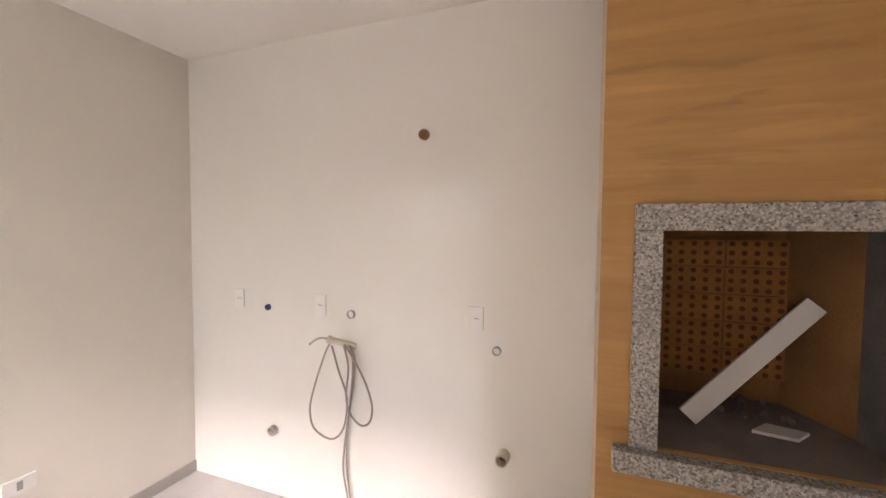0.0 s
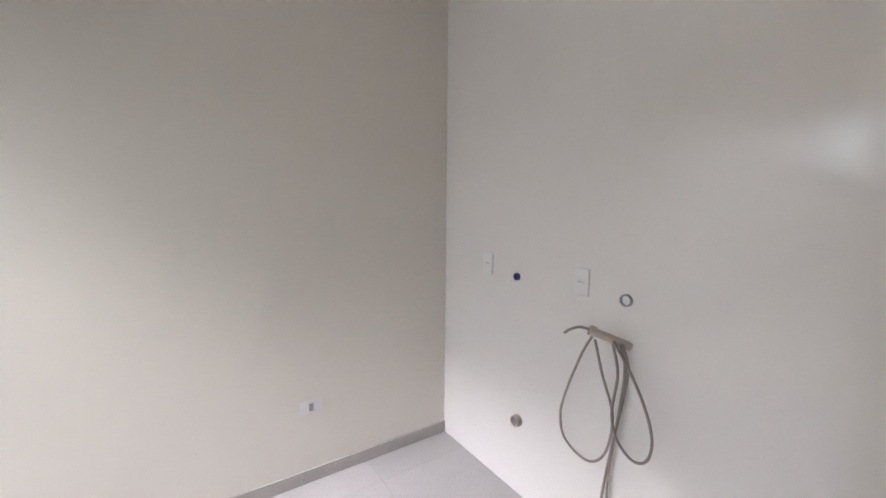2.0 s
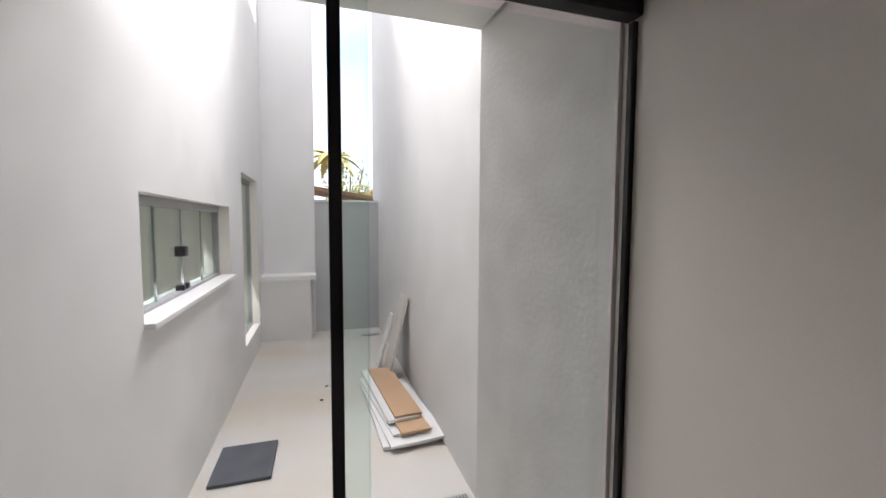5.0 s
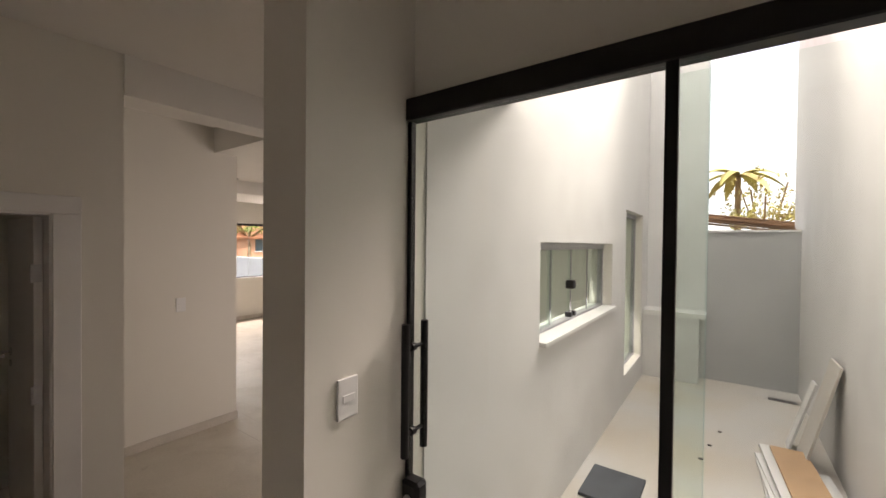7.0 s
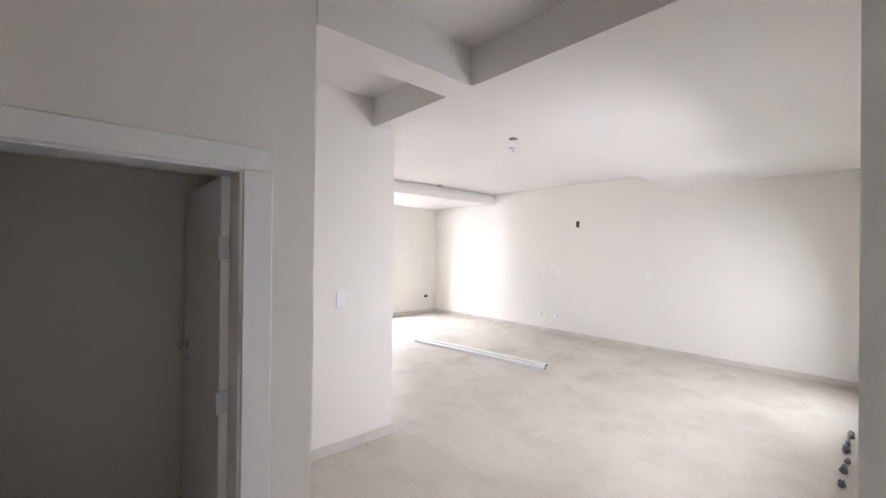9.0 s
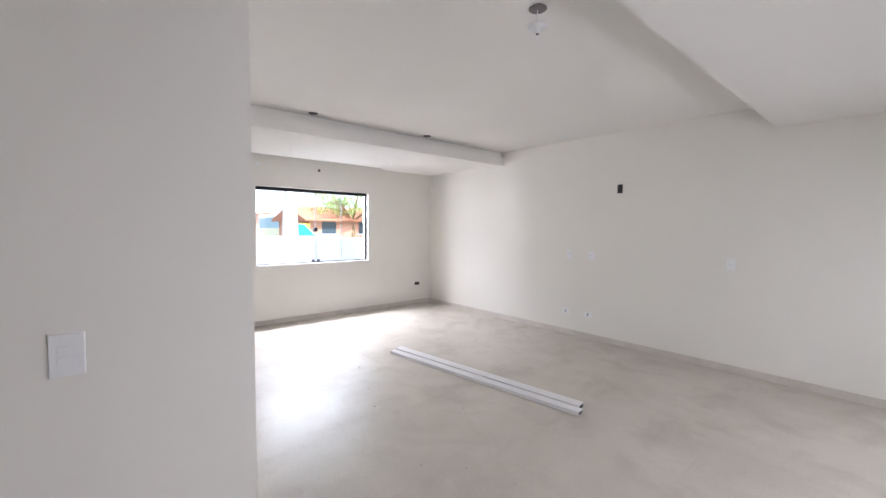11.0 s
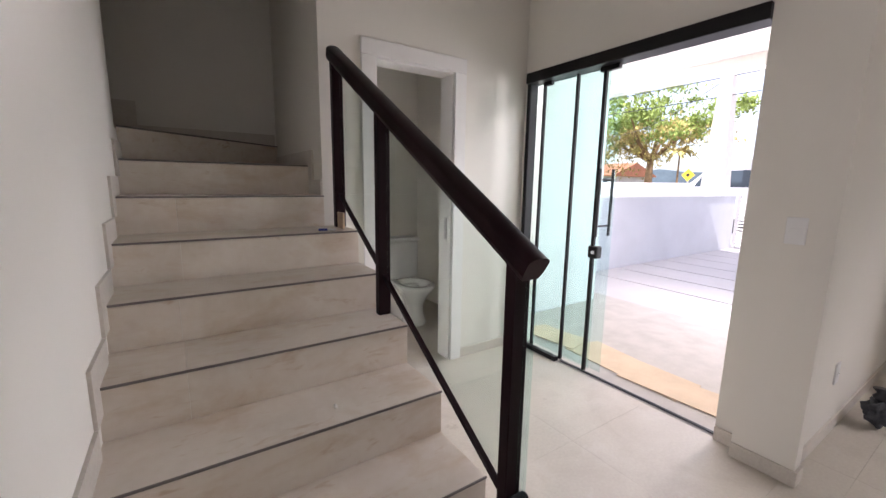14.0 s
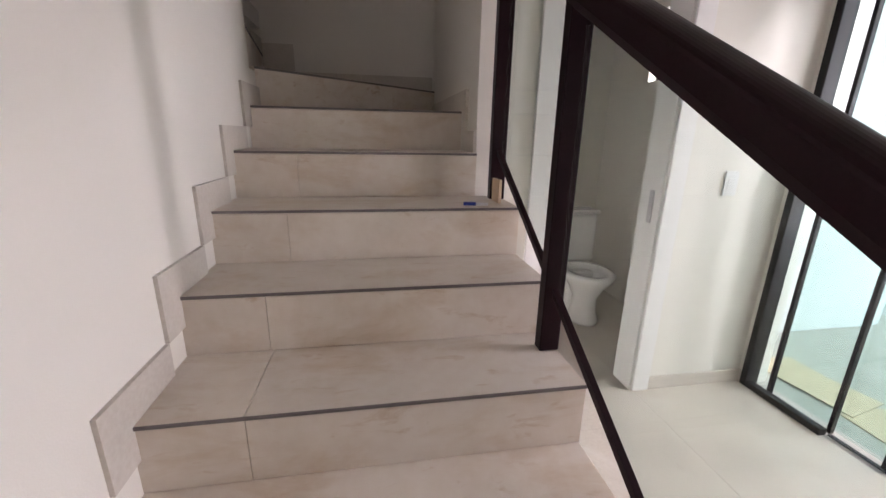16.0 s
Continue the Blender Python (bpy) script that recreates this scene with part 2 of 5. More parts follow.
M_PLASTIC = material("white_plastic", (0.80, 0.80, 0.79), 0.32, vary=0.006, fine=60, bump=0.0)
M_DKPLASTIC = material("dark_plastic", (0.02, 0.02, 0.025), 0.4, vary=0.05, fine=60, bump=0.0)
M_GREYP = material("grey_plastic", (0.35, 0.35, 0.36), 0.4, vary=0.05, fine=60, bump=0.0)
M_CHROME = material("chrome", (0.75, 0.75, 0.76), 0.12, metal=1.0, vary=0.01, fine=60, bump=0.0)
M_DKSTEEL = material("dark_steel", (0.10, 0.10, 0.105), 0.32, metal=1.0, vary=0.03, fine=160, bump=0.002)
M_STEEL = material("brushed_steel", (0.55, 0.55, 0.56), 0.3, metal=1.0, vary=0.03, fine=160, bump=0.002)
M_BLUE = material("blue_plastic", (0.03, 0.06, 0.35), 0.4, vary=0.05, bump=0)
M_COPPER = material("brown_thread_ring", (0.22, 0.11, 0.05), 0.5, vary=0.1, fine=200)
M_PIPE = material("cream_pipe", (0.62, 0.56, 0.48), 0.5, vary=0.05)
M_CABLE = material("grey_cable", (0.36, 0.32, 0.29), 0.5, vary=0.05, fine=300)
M_WOOD = wood("oak_veneer", (0.60, 0.345, 0.125), (0.48, 0.26, 0.085), "x", 1.1, 0.42, 0.12, 0.55)
M_WOODEDGE = wood("pale_edge_band", (0.72, 0.55, 0.38), (0.68, 0.50, 0.33), "z", 1.5, 0.5)
M_GRANITE = granite("grey_granite")
M_BRICK = material("clay_brick", (0.42, 0.19, 0.055), 0.85, vary=0.08, scale=14, fine=160, bump=0.05, per_object=0.06)
M_MORTAR = material("ochre_mortar", (0.33, 0.17, 0.058), 0.95, vary=0.12, scale=6, fine=120, bump=0.06)
# dark brown that paints the shade inside the brick holes
M_HOLE_SHADE = material("brick_hole_shade", (0.17, 0.07, 0.025), 0.95, vary=0.1)
M_SLATE = material("grey_cement_board", (0.20, 0.19, 0.185), 0.8, vary=0.14, scale=9, fine=90, bump=0.05)
M_HEARTH = material("dusty_stone", (0.27, 0.235, 0.21), 0.7, vary=0.12, scale=7, fine=150, bump=0.03)
M_WHITEBOARD = material("white_laminate_board", (0.78, 0.77, 0.76), 0.4, vary=0.02, fine=60, bump=0.003)
M_TANBOARD = material("raw_fibreboard", (0.52, 0.33, 0.19), 0.75, vary=0.06, scale=9, fine=200, bump=0.02)
M_GLASS = glass("clear_glass")
M_GREENGLASS = glass("green_tinted_glass", (0.88, 0.965, 0.955))
M_RAILGLASS = glass("rail_glass", (0.93, 0.975, 0.96))
M_PLASTER = material("rough_exterior_plaster", (0.72, 0.71, 0.70), 0.92, vary=0.03, scale=3, fine=95, bump=0.018)
M_PIER = material("trowelled_plaster", (0.72, 0.71, 0.70), 0.92, vary=0.045, scale=6, fine=48, bump=0.06)
M_GREYWALL = material("grey_exterior_paint", (0.47, 0.48, 0.48), 0.85, vary=0.05, scale=2, fine=60, bump=0.05)
M_LILAC = material("pale_grey_wall_paint", (0.52, 0.53, 0.56), 0.85, vary=0.03, scale=2, fine=60, bump=0.04)
M_CONCRETE = material("stained_concrete", (0.58, 0.56, 0.53), 0.85, vary=0.06, scale=1.3, fine=70, bump=0.05, dark=(0.54, 0.48, 0.40))
M_PAVE = material("driveway_concrete", (0.50, 0.48, 0.48), 0.85, vary=0.04, scale=1.1, fine=60, bump=0.04, per_object=0.03)
M_JOINT = material("dark_joint", (0.10, 0.09, 0.085), 0.9)
M_GROUND = material("dry_verge", (0.16, 0.15, 0.09), 0.95, vary=0.15, scale=0.4, fine=9, bump=0.1)
M_ASPHALT = material("asphalt", (0.055, 0.055, 0.055), 0.9, vary=0.1, scale=1.5, fine=90, bump=0.06)
M_CARD = material("cardboard", (0.58, 0.45, 0.31), 0.85, vary=0.06, scale=5, fine=140, bump=0.02)
M_BARK = material("bark", (0.30, 0.19, 0.10), 0.9, vary=0.18, scale=5, fine=30, bump=0.2)
M_LEAF = leaf_material("leaf_green", (0.27, 0.35, 0.07), (0.15, 0.22, 0.045))
M_LEAF2 = leaf_material("leaf_yellow", (0.48, 0.42, 0.13), (0.36, 0.25, 0.09))
M_ROOFTILE = material("clay_roof_tile", (0.42, 0.17, 0.09), 0.85, vary=0.12, scale=4, fine=40, bump=0.08)
M_OLDWOOD = wood("weathered_wood", (0.28, 0.17, 0.10), (0.13, 0.08, 0.05), "x", 3, 0.85)
M_SALMON = material("salmon_wall_paint", (0.62, 0.33, 0.22), 0.85, vary=0.05, scale=2, fine=60, bump=0.04)
M_VAN = material("white_vehicle_paint", (0.80, 0.80, 0.80), 0.25, vary=0.01, bump=0, coat=0.5)
M_VANGLASS = material("dark_vehicle_glass", (0.05, 0.07, 0.09), 0.08, vary=0.02, bump=0)
M_RUBBER = material("black_rubber", (0.02, 0.02, 0.02), 0.8, fine=200)
M_YELLOW = material("yellow_paint", (0.80, 0.56, 0.03), 0.5, vary=0.03, bump=0)
M_BANNER = material("blue_canvas", (0.02, 0.22, 0.62), 0.6, vary=0.05, bump=0)
M_RED = material("red_paint", (0.28, 0.035, 0.025), 0.5, vary=0.08, bump=0)
M_PORCELAIN = material("white_ceramic", (0.84, 0.84, 0.82), 0.1, vary=0.005, fine=40, bump=0, coat=0.3)
M_CLOTH = material("dark_grey_cloth", (0.07, 0.075, 0.085), 0.9, vary=0.15, scale=14, fine=200, bump=0.08)
M_RAG = material("grey_cloth", (0.19, 0.185, 0.19), 0.9, vary=0.2, scale=20, fine=200, bump=0.08)
M_POLE = material("concrete_pole", (0.62, 0.58, 0.53), 0.9, vary=0.05, fine=60, bump=0.05)
M_HILL = material("far_hill", (0.10, 0.14, 0.17), 0.95, vary=0.1, scale=0.02, fine=0.3, bump=0)
M_MAT = material("slate_slab", (0.075, 0.085, 0.10), 0.7, vary=0.16, scale=7, fine=60, bump=0.05)
M_CRUMB = material("white_plaster_bit", (0.75, 0.72, 0.66), 0.8)


# ---- mesh helpers ----
def box(bm, x0, y0, z0, x1, y1, z1, bevel=0.0, seg=1):
    """Adds one box, with rounded edges if asked."""
    vs = [bm.verts.new(p) for p in ((x0, y0, z0), (x1, y0, z0), (x1, y1, z0), (x0, y1, z0),
                                    (x0, y0, z1), (x1, y0, z1), (x1, y1, z1), (x0, y1, z1))]
    fs = [bm.faces.new([vs[i] for i in f]) for f in ((3, 2, 1, 0), (4, 5, 6, 7), (0, 1, 5, 4), (1, 2, 6, 5), (2, 3, 7, 6), (3, 0, 4, 7))]
    if bevel:
        es = list({e for f in fs for e in f.edges})
        bmesh.ops.bevel(bm, geom=es, offset=bevel, segments=seg, profile=0.5, affect="EDGES")
    return vs


def cyl(bm, a, b, r0, r1=None, n=20, caps=True):
    """Adds a round bar or cone from a to b."""
    a, b = Vector(a), Vector(b)
    r1 = r0 if r1 is None else r1
    q = (b - a).to_track_quat("Z", "Y")
    rings = []
    for c, r in ((a, r0), (b, r1)):
        rings.append([bm.verts.new(c + q @ Vector((r * math.cos(2 * math.pi * i / n), r * math.sin(2 * math.pi * i / n), 0))) for i in range(n)])
    for i in range(n):
        bm.faces.new((rings[0][i], rings[0][(i + 1) % n], rings[1][(i + 1) % n], rings[1][i]))
    if caps:
        bm.faces.new(rings[0][::-1]), bm.faces.new(rings[1])


def lathe(bm, profile, center, n=28, sx=1.0, sy=1.0):
    """Turns rows of (radius, height) round an upright axis."""
    rings = []
    for r, z in profile:
        rings.append([bm.verts.new((center[0] + sx * r * math.cos(2 * math.pi * i / n), center[1] + sy * r * math.sin(2 * math.pi * i / n), center[2] + z)) for i in range(n)])
    for p, q in zip(rings, rings[1:]):
        for i in range(n):
            bm.faces.new((p[i], p[(i + 1) % n], q[(i + 1) % n], q[i]))
    bm.faces.new(rings[0][::-1]), bm.faces.new(rings[-1])


def prism(bm, outline, axis, c0, c1):
    """Pushes an outline along an axis: 'x' takes (y, z) rows, 'y' takes (x, z), 'z' takes (x, y)."""
    put = {"x": lambda p, c: (c, p[0], p[1]), "y": lambda p, c: (p[0], c, p[1]), "z": lambda p, c: (p[0], p[1], c)}[axis]
    a, b = [bm.verts.new(put(p, c0)) for p in outline], [bm.verts.new(put(p, c1)) for p in outline]
    n = len(outline)
    for i in range(n):
        bm.faces.new((a[i], a[(i + 1) % n], b[(i + 1) % n], b[i]))
    bm.faces.new(a[::-1]), bm.faces.new(b)


def link(name, bm, mat, smooth=False):
    bmesh.ops.recalc_face_normals(bm, faces=bm.faces[:])
    me = bpy.data.meshes.new(name)
    bm.to_mesh(me)
    bm.free()
    me.materials.append(mat)
    if smooth:
        me.polygons.foreach_set("use_smooth", [True] * len(me.polygons))
    return new(name, me)


def thing(name, at, label, category, group="", kind=""):
    """An Empty at a thing's base, to carry its parts."""
    ob = new(name)
    ob.empty_display_size = 0.05
    ob.location = at
    return tagged(ob, label, category, group, kind)


def part(name, bm, mat, parent, label="", smooth=False):
    """One mesh under a thing or a part, built in world places."""
    ob = link(name, bm, mat, smooth)
    ob.parent = parent
    if parent.type == "EMPTY":
        ob.matrix_parent_inverse = Matrix.Translation(-parent.location)
    return tagged(ob, label)


def solid(name, bm, mat, label, category="", kind="", smooth=False, group=""):
    """A thing or piece of the setting that is one mesh."""
    return tagged(link(name, bm, mat, smooth), label, category, group, kind)


def slab(name, b, mat, label, kind="structure", category="", bevel=0.0):
    bm = bmesh.new()
    box(bm, *b, bevel)
    return solid(name, bm, mat, label, category, kind)


def wall(name, axis, c0, c1, a0, a1, z0, z1, mat, label, holes=()):
    """A wall with thickness c0..c1 along axis, that spans a0..a1 and z0..z1, with openings (a0, a1, z0, z1) right through."""
    us = sorted({a0, a1, *[v for h in holes for v in h[:2]]})
    zs = sorted({z0, z1, *[v for h in holes for v in h[2:]]})
    full = {}
    for i in range(len(us) - 1):
        for j in range(len(zs) - 1):
            u, z = (us[i] + us[i + 1]) / 2, (zs[j] + zs[j + 1]) / 2
            full[i, j] = not any(h[0] < u < h[1] and h[2] < z < h[3] for h in holes)
    bm = bmesh.new()
    vert = {}

    def v(c, u, z):
        key = (c, u, z)
        if key not in vert:
            vert[key] = bm.verts.new((c, u, z) if axis == "x" else (u, c, z))
        return vert[key]
    for (i, j), ok in full.items():
        if not ok:
            continue
        ua, ub, za, zb = us[i], us[i + 1], zs[j], zs[j + 1]
        for c in (c0, c1):
            bm.faces.new((v(c, ua, za), v(c, ub, za), v(c, ub, zb), v(c, ua, zb)))
        for di, dj, p, q in ((-1, 0, (ua, za), (ua, zb)), (1, 0, (ub, za), (ub, zb)), (0, -1, (ua, za), (ub, za)), (0, 1, (ua, zb), (ub, zb))):
            if not full.get((i + di, j + dj), False):
                bm.faces.new((v(c0, *p), v(c0, *q), v(c1, *q), v(c1, *p)))
    return solid(name, bm, mat, label, "", "structure")


def tube(name, points, r, mat, parent=None, label="", category="", res=8):
    """A bent round bar or cable through points."""
    cu = bpy.data.curves.new(name, "CURVE")
    cu.dimensions, cu.bevel_depth, cu.bevel_resolution, cu.resolution_u = "3D", r, 3, res
    ps = [Vector(p) for p in points]
    ps = [ps[0] * 2 - ps[1]] + ps + [ps[-1] * 2 - ps[-2]]
    fine = []
    for p0, p1, p2, p3 in zip(ps, ps[1:], ps[2:], ps[3:]):
        for k in range(res):
            t = k / res
            fine.append(0.5 * (2 * p1 + (p2 - p0) * t + (2 * p0 - 5 * p1 + 4 * p2 - p3) * t * t + (3 * p1 - p0 - 3 * p2 + p3) * t ** 3))
    fine.append(ps[-2])
    sp = cu.splines.new("POLY")
    sp.points.add(len(fine) - 1)
    for p, q in zip(sp.points, fine):
        p.co = (*q, 1)
    cu.materials.append(mat)
    tmp = new(name, cu)
    me = bpy.data.meshes.new_from_object(tmp.evaluated_get(bpy.context.evaluated_depsgraph_get()))
    bpy.data.objects.remove(tmp)
    me.name = name
    if not me.materials:
        me.materials.append(mat)
    ob = new(name, me)
    if parent:
        ob.parent = parent
        if parent.type == "EMPTY":
            ob.matrix_parent_inverse = Matrix.Translation(-parent.location)
    return tagged(ob, label, category)


# ---- plan ----
XB, YA, YC = -9.212, 7.77, 5.44          # kitchen: west wall, north wall, glass wall
XW0, XW1 = -7.655, -7.455                # wall between the side yard and the living room
XD = -5.817                              # wall with the store door
YS = 4.60                                # beam between hall and living room
SW0, SW1, SWY = -4.748, -4.601, 4.585    # wall beside the stairs
XE, YN, YL = -2.03, 6.555, 4.69          # entrance wall, toilet wall, north wall of the front bay
ZC, ZB, ZF = 2.72, 2.494, 2.53           # ceiling, beam underside, front bay ceiling
XSTEP, XCOVE = -5.35, -1.93
SX0, SX1 = -4.630, -3.545                   # stairs
TREAD, RISE, SY = 0.283, 0.18, 4.83

# ---- structure: living room ----
wall("wall_south", "y", -0.2, 0.0, XW0, 0.2, -0.15, 5.9, M_WALL, "plain warm white painted wall of the living room")
wall("wall_front", "x", 0.0, 0.2, 0.0, 4.85, -0.15, 5.9, M_WALL, "warm white wall with a wide sliding window", [(1.39, 3.27, 0.90, 2.09)])
wall("wall_side_yard", "x", XW0, XW1, 0.0, 5.875, -0.15, 5.9, M_WALL, "thick white wall between living room and side yard",
     [(2.50, 4.297, 1.115, 1.707), (0.86, 1.90, 0.28, 2.08)])
wall("wall_bay_north", "y", YL, YL + 0.16, -1.86, 0.0, -0.15, 5.9, M_WALL, "short warm white wall of the front bay")
wall("wall_entrance", "x", XE, XE + 0.17, YL, 8.4, -0.15, 5.9, M_WALL, "warm white wall round the glass entrance",
     [(5.006, 6.53, -0.15, 2.175), (7.45, 7.76, 1.74, 2.21)])
slab("entrance_pillar", (-2.11, YL - 0.04, -0.1, XE - 0.002, 4.90, ZB + 0.2), M_WALL, "warm white painted pillar beside the entrance")
wall("wall_toilet", "y", YN, YN + 0.14, -3.50, XE, -0.15, ZC + 0.02, M_WALL, "warm white wall with the toilet door", [(-3.307, -2.70, -0.15, 2.10)])
wall("wall_stair_right", "x", -3.64, -3.50, YN, 8.35, -0.15, 5.6, M_WALL, "warm white wall between stairs and toilet")
wall("wall_stair_left", "x", SW0, SW1, SWY, 6.90, -0.15, 5.6, M_WALL, "warm white wall beside the stairs")
wall("wall_stair_back", "y", 7.80, 7.95, -5.65, -3.64, -0.15, 5.6, M_WALL, "warm white wall behind the stair landing")
wall("wall_toilet_back", "y", 8.25, 8.40, -3.50, XE, -0.15, ZC, M_WALL, "plain white wall behind the toilet")
wall("wall_store_end", "y", 5.747, 5.90, XD, SW0, -0.15, ZC + 0.02, M_WALL, "short warm white return wall of the hall")
wall("wall_store", "x", XD, XD + 0.15, 5.90, YA + 0.2, -0.15, ZC + 0.02, M_WALL, "warm white hall wall with the low store door", [(6.025, 6.805, -0.15, 1.835)])
wall("wall_store_back", "y", 7.60, 7.80, XD + 0.15, SW0, -0.15, 1.9, M_WALL, "plain wall in the dark store room")
slab("ceiling_store", (XD + 0.15, 5.90, 1.95, SW0, 7.80, 2.05), M_CEIL, "low plain ceiling of the store room")
wall("wall_store_east", "x", SW0, SW1, 6.90, 7.80, -0.15, 1.6, M_WALL, "plain wall under the stair turn")
# kitchen
wall("wall_kitchen_north", "y", YA, YA + 0.2, XB - 0.2, XD, -0.15, 5.9, M_WALL, "white wall behind the kitchen panels")
wall("wall_kitchen_west", "x", XB - 0.2, XB, 5.412, YA, -0.15, 5.9, M_WALL, "plain warm white kitchen wall")
wall("wall_glass_door", "y", YC - 0.08, YC, XB, XW0, 2.15, 5.9, M_WALL, "white wall over the sliding glass door")
# ceilings and beams
slab("ceiling_hall_west", (XB - 0.2, 4.79, ZC, SW0 - 0.02, YA + 0.2, ZC + 0.15), M_CEIL, "flat white painted ceiling of kitchen and hall")
slab("ceiling_entry", (SW0 - 0.02, 4.79, ZC, XE, 5.75, ZC + 0.15), M_CEIL, "flat white ceiling over the entrance hall")
slab("ceiling_entry_north", (-3.585, 5.75, ZC, XE, 8.4, ZC + 0.15), M_CEIL, "flat white ceiling over entrance and toilet")
slab("ceiling_living", (XSTEP, 0.0, ZC, XCOVE + 0.10, YS, ZC + 0.15), M_CEIL, "raised white ceiling of the living room")
slab("ceiling_living_low", (XW1, 0.0, ZB, XSTEP, 4.79, ZC + 0.15), M_CEIL, "lowered white ceiling of the living room")
bm = bmesh.new()
prism(bm, [(-1.79, 0.0), (0.0, 0.0), (0.0, 1.19), (-0.19, 1.19), (-0.19, 3.49), (0.0, 3.49), (0.0, YL), (-1.79, YL)], "z", ZF - 0.005, ZC + 0.15)
solid("ceiling_bay", bm, M_CEIL, "white bay ceiling with a curtain recess over the window", "", "structure")
slab("ceiling_recess", (-0.1899, 1.1901, ZF + 0.15, 0.0, 3.4899, ZC + 0.14), M_CEIL, "white top of the curtain recess")
bm = bmesh.new()
prism(bm, [(XCOVE, ZB + 0.005), (-1.79, ZB + 0.005), (-1.79, ZC + 0.1), (XCOVE + 0.075, ZC + 0.1), (XCOVE + 0.075, 2.635), (XCOVE, 2.635)], "y", 0.0, YL)
solid("beam_cove", bm, M_CEIL, "white ceiling beam with a lighting ledge", "", "structure")
slab("beam_hall", (XSTEP, YS, ZB, XE, 4.79, ZC + 0.1), M_CEIL, "white painted beam between hall and living room")
slab("beam_store", (XD - 0.015, 4.79, ZB, XD + 0.205, 5.747, ZC + 0.02), M_CEIL, "white painted beam over the hall")
slab("roof_upper", (XW0, -0.2, 5.9, 1.3, 8.6, 6.2), M_CEIL, "flat roof slab over the upper storey")
slab("roof_kitchen", (XB - 0.3, 4.66, 5.9, XW0 - 0.001, 8.6, 6.2), M_CEIL, "flat roof slab over the kitchen wing")
slab("ceiling_stairwell", (-5.7, 5.6, 5.5, -3.5, 8.0, 5.6), M_CEIL, "white ceiling high over the stairs")
wall("wall_stairwell_south", "y", 5.60, 5.75, SW1, -3.585, ZC + 0.01, 5.6, M_WALL, "plain wall over the stairs")
wall("wall_stairwell_east", "x", -3.585, -3.45, 5.60, YN, ZC + 0.16, 5.6, M_WALL, "plain wall high beside the stairs")
wall("wall_stairwell_west", "x", -5.80, -5.65, 6.75, 7.95, 2.06, 5.6, M_WALL, "plain wall at the upper stair flight")
wall("wall_stairwell_turn", "y", 6.75, 6.90, -5.65, SW0, 2.06, 5.6, M_WALL, "plain wall at the stair turn")
wall("wall_upper_back", "y", 8.40, 8.60, XB - 0.3, 0.2, -0.15, 5.9, M_WALL, "plain rear wall of the house")

# ---- doors, windows ----
def sliding_window(name, axis, c, a0, a1, z0, z1, panes, label, frame_mat, knob=True):
    """A frameless sliding window: top and bottom tracks, side jambs, overlapping panes with clips. c: its plane."""
    th = thing(name, (c, a0, z0) if axis == "x" else (a0, c, z0), label, "window", kind="structure")

    def b(p0, p1, u0, u1, za, zb, bevel=0.0):
        bm = bmesh.new()
        box(bm, *((c + p0, u0, za, c + p1, u1, zb) if axis == "x" else (u0, c + p0, za, u1, c + p1, zb)), bevel)
        return bm
    part("top_track", b(-0.03, 0.03, a0, a1, z1 - 0.05, z1, 0.003), frame_mat, th)
    part("bottom_track", b(-0.03, 0.03, a0, a1, z0, z0 + 0.022, 0.003), frame_mat, th)
    for u in (a0, a1 - 0.018):
        part("jamb", b(-0.025, 0.025, u, u + 0.018, z0 + 0.022, z1 - 0.05), frame_mat, th)
    w = (a1 - a0 - 0.036) / panes
    for i in range(panes):
        u = a0 + 0.018 + i * w
        d = -0.012 if i in (0, panes - 1) else 0.010
        gp = part("pane", b(d, d + 0.008, u - 0.01, u + w + 0.01, z0 + 0.02, z1 - 0.045), M_GLASS, th)
        gp.visible_shadow = False
        if i:
            part("pane_edge", b(-0.008, 0.004, u - 0.004, u + 0.004, z0 + 0.022, z1 - 0.05), M_GREYP, th)
    if knob:
        m = (a0 + a1) / 2
        zc = z0 + 0.46 * (z1 - z0)
        part("latch", b(-0.035, 0.03, m - 0.03, m + 0.03, zc - 0.035, zc + 0.03, 0.005), M_DKPLASTIC, th)
        for s in (-0.045, 0.045):
            part("clip", b(-0.03, 0.02, m + s - 0.018, m + s + 0.018, z0 + 0.02, z0 + 0.06, 0.004), M_DKPLASTIC, th)
    return th


sliding_window("window_1", "x", 0.10, 1.39, 3.27, 0.90, 2.09, 4, "wide four-pane sliding window with black tracks", M_BLACK)
bm = bmesh.new()
box(bm, 0.0, 1.37, 0.885, 0.23, 3.29, 0.905, 0.004)
solid("window_sill_1", bm, M_TRIM, "thin white stone sill under the front window", "", "structure")
sliding_window("window_2", "x", -7.55, 2.50, 4.297, 1.115, 1.707, 4, "four-pane sliding window with grey tracks", M_GREYP)
bm = bmesh.new()
box(bm, XW0 - 0.05, 2.502, 1.092, XW1 + 0.004, 4.295, 1.121, 0.003)
solid("window_sill_2", bm, M_TRIM, "pale stone sill under the side window", "", "structure")
sliding_window("window_3", "x", -7.55, 0.86, 1.90, 0.28, 2.08, 2, "tall sliding window with grey frame", M_GREYP, False)
sliding_window("window_4", "x", XE + 0.09, 7.45, 7.76, 1.74, 2.21, 1, "small high toilet window with black frame", M_BLACK, False)

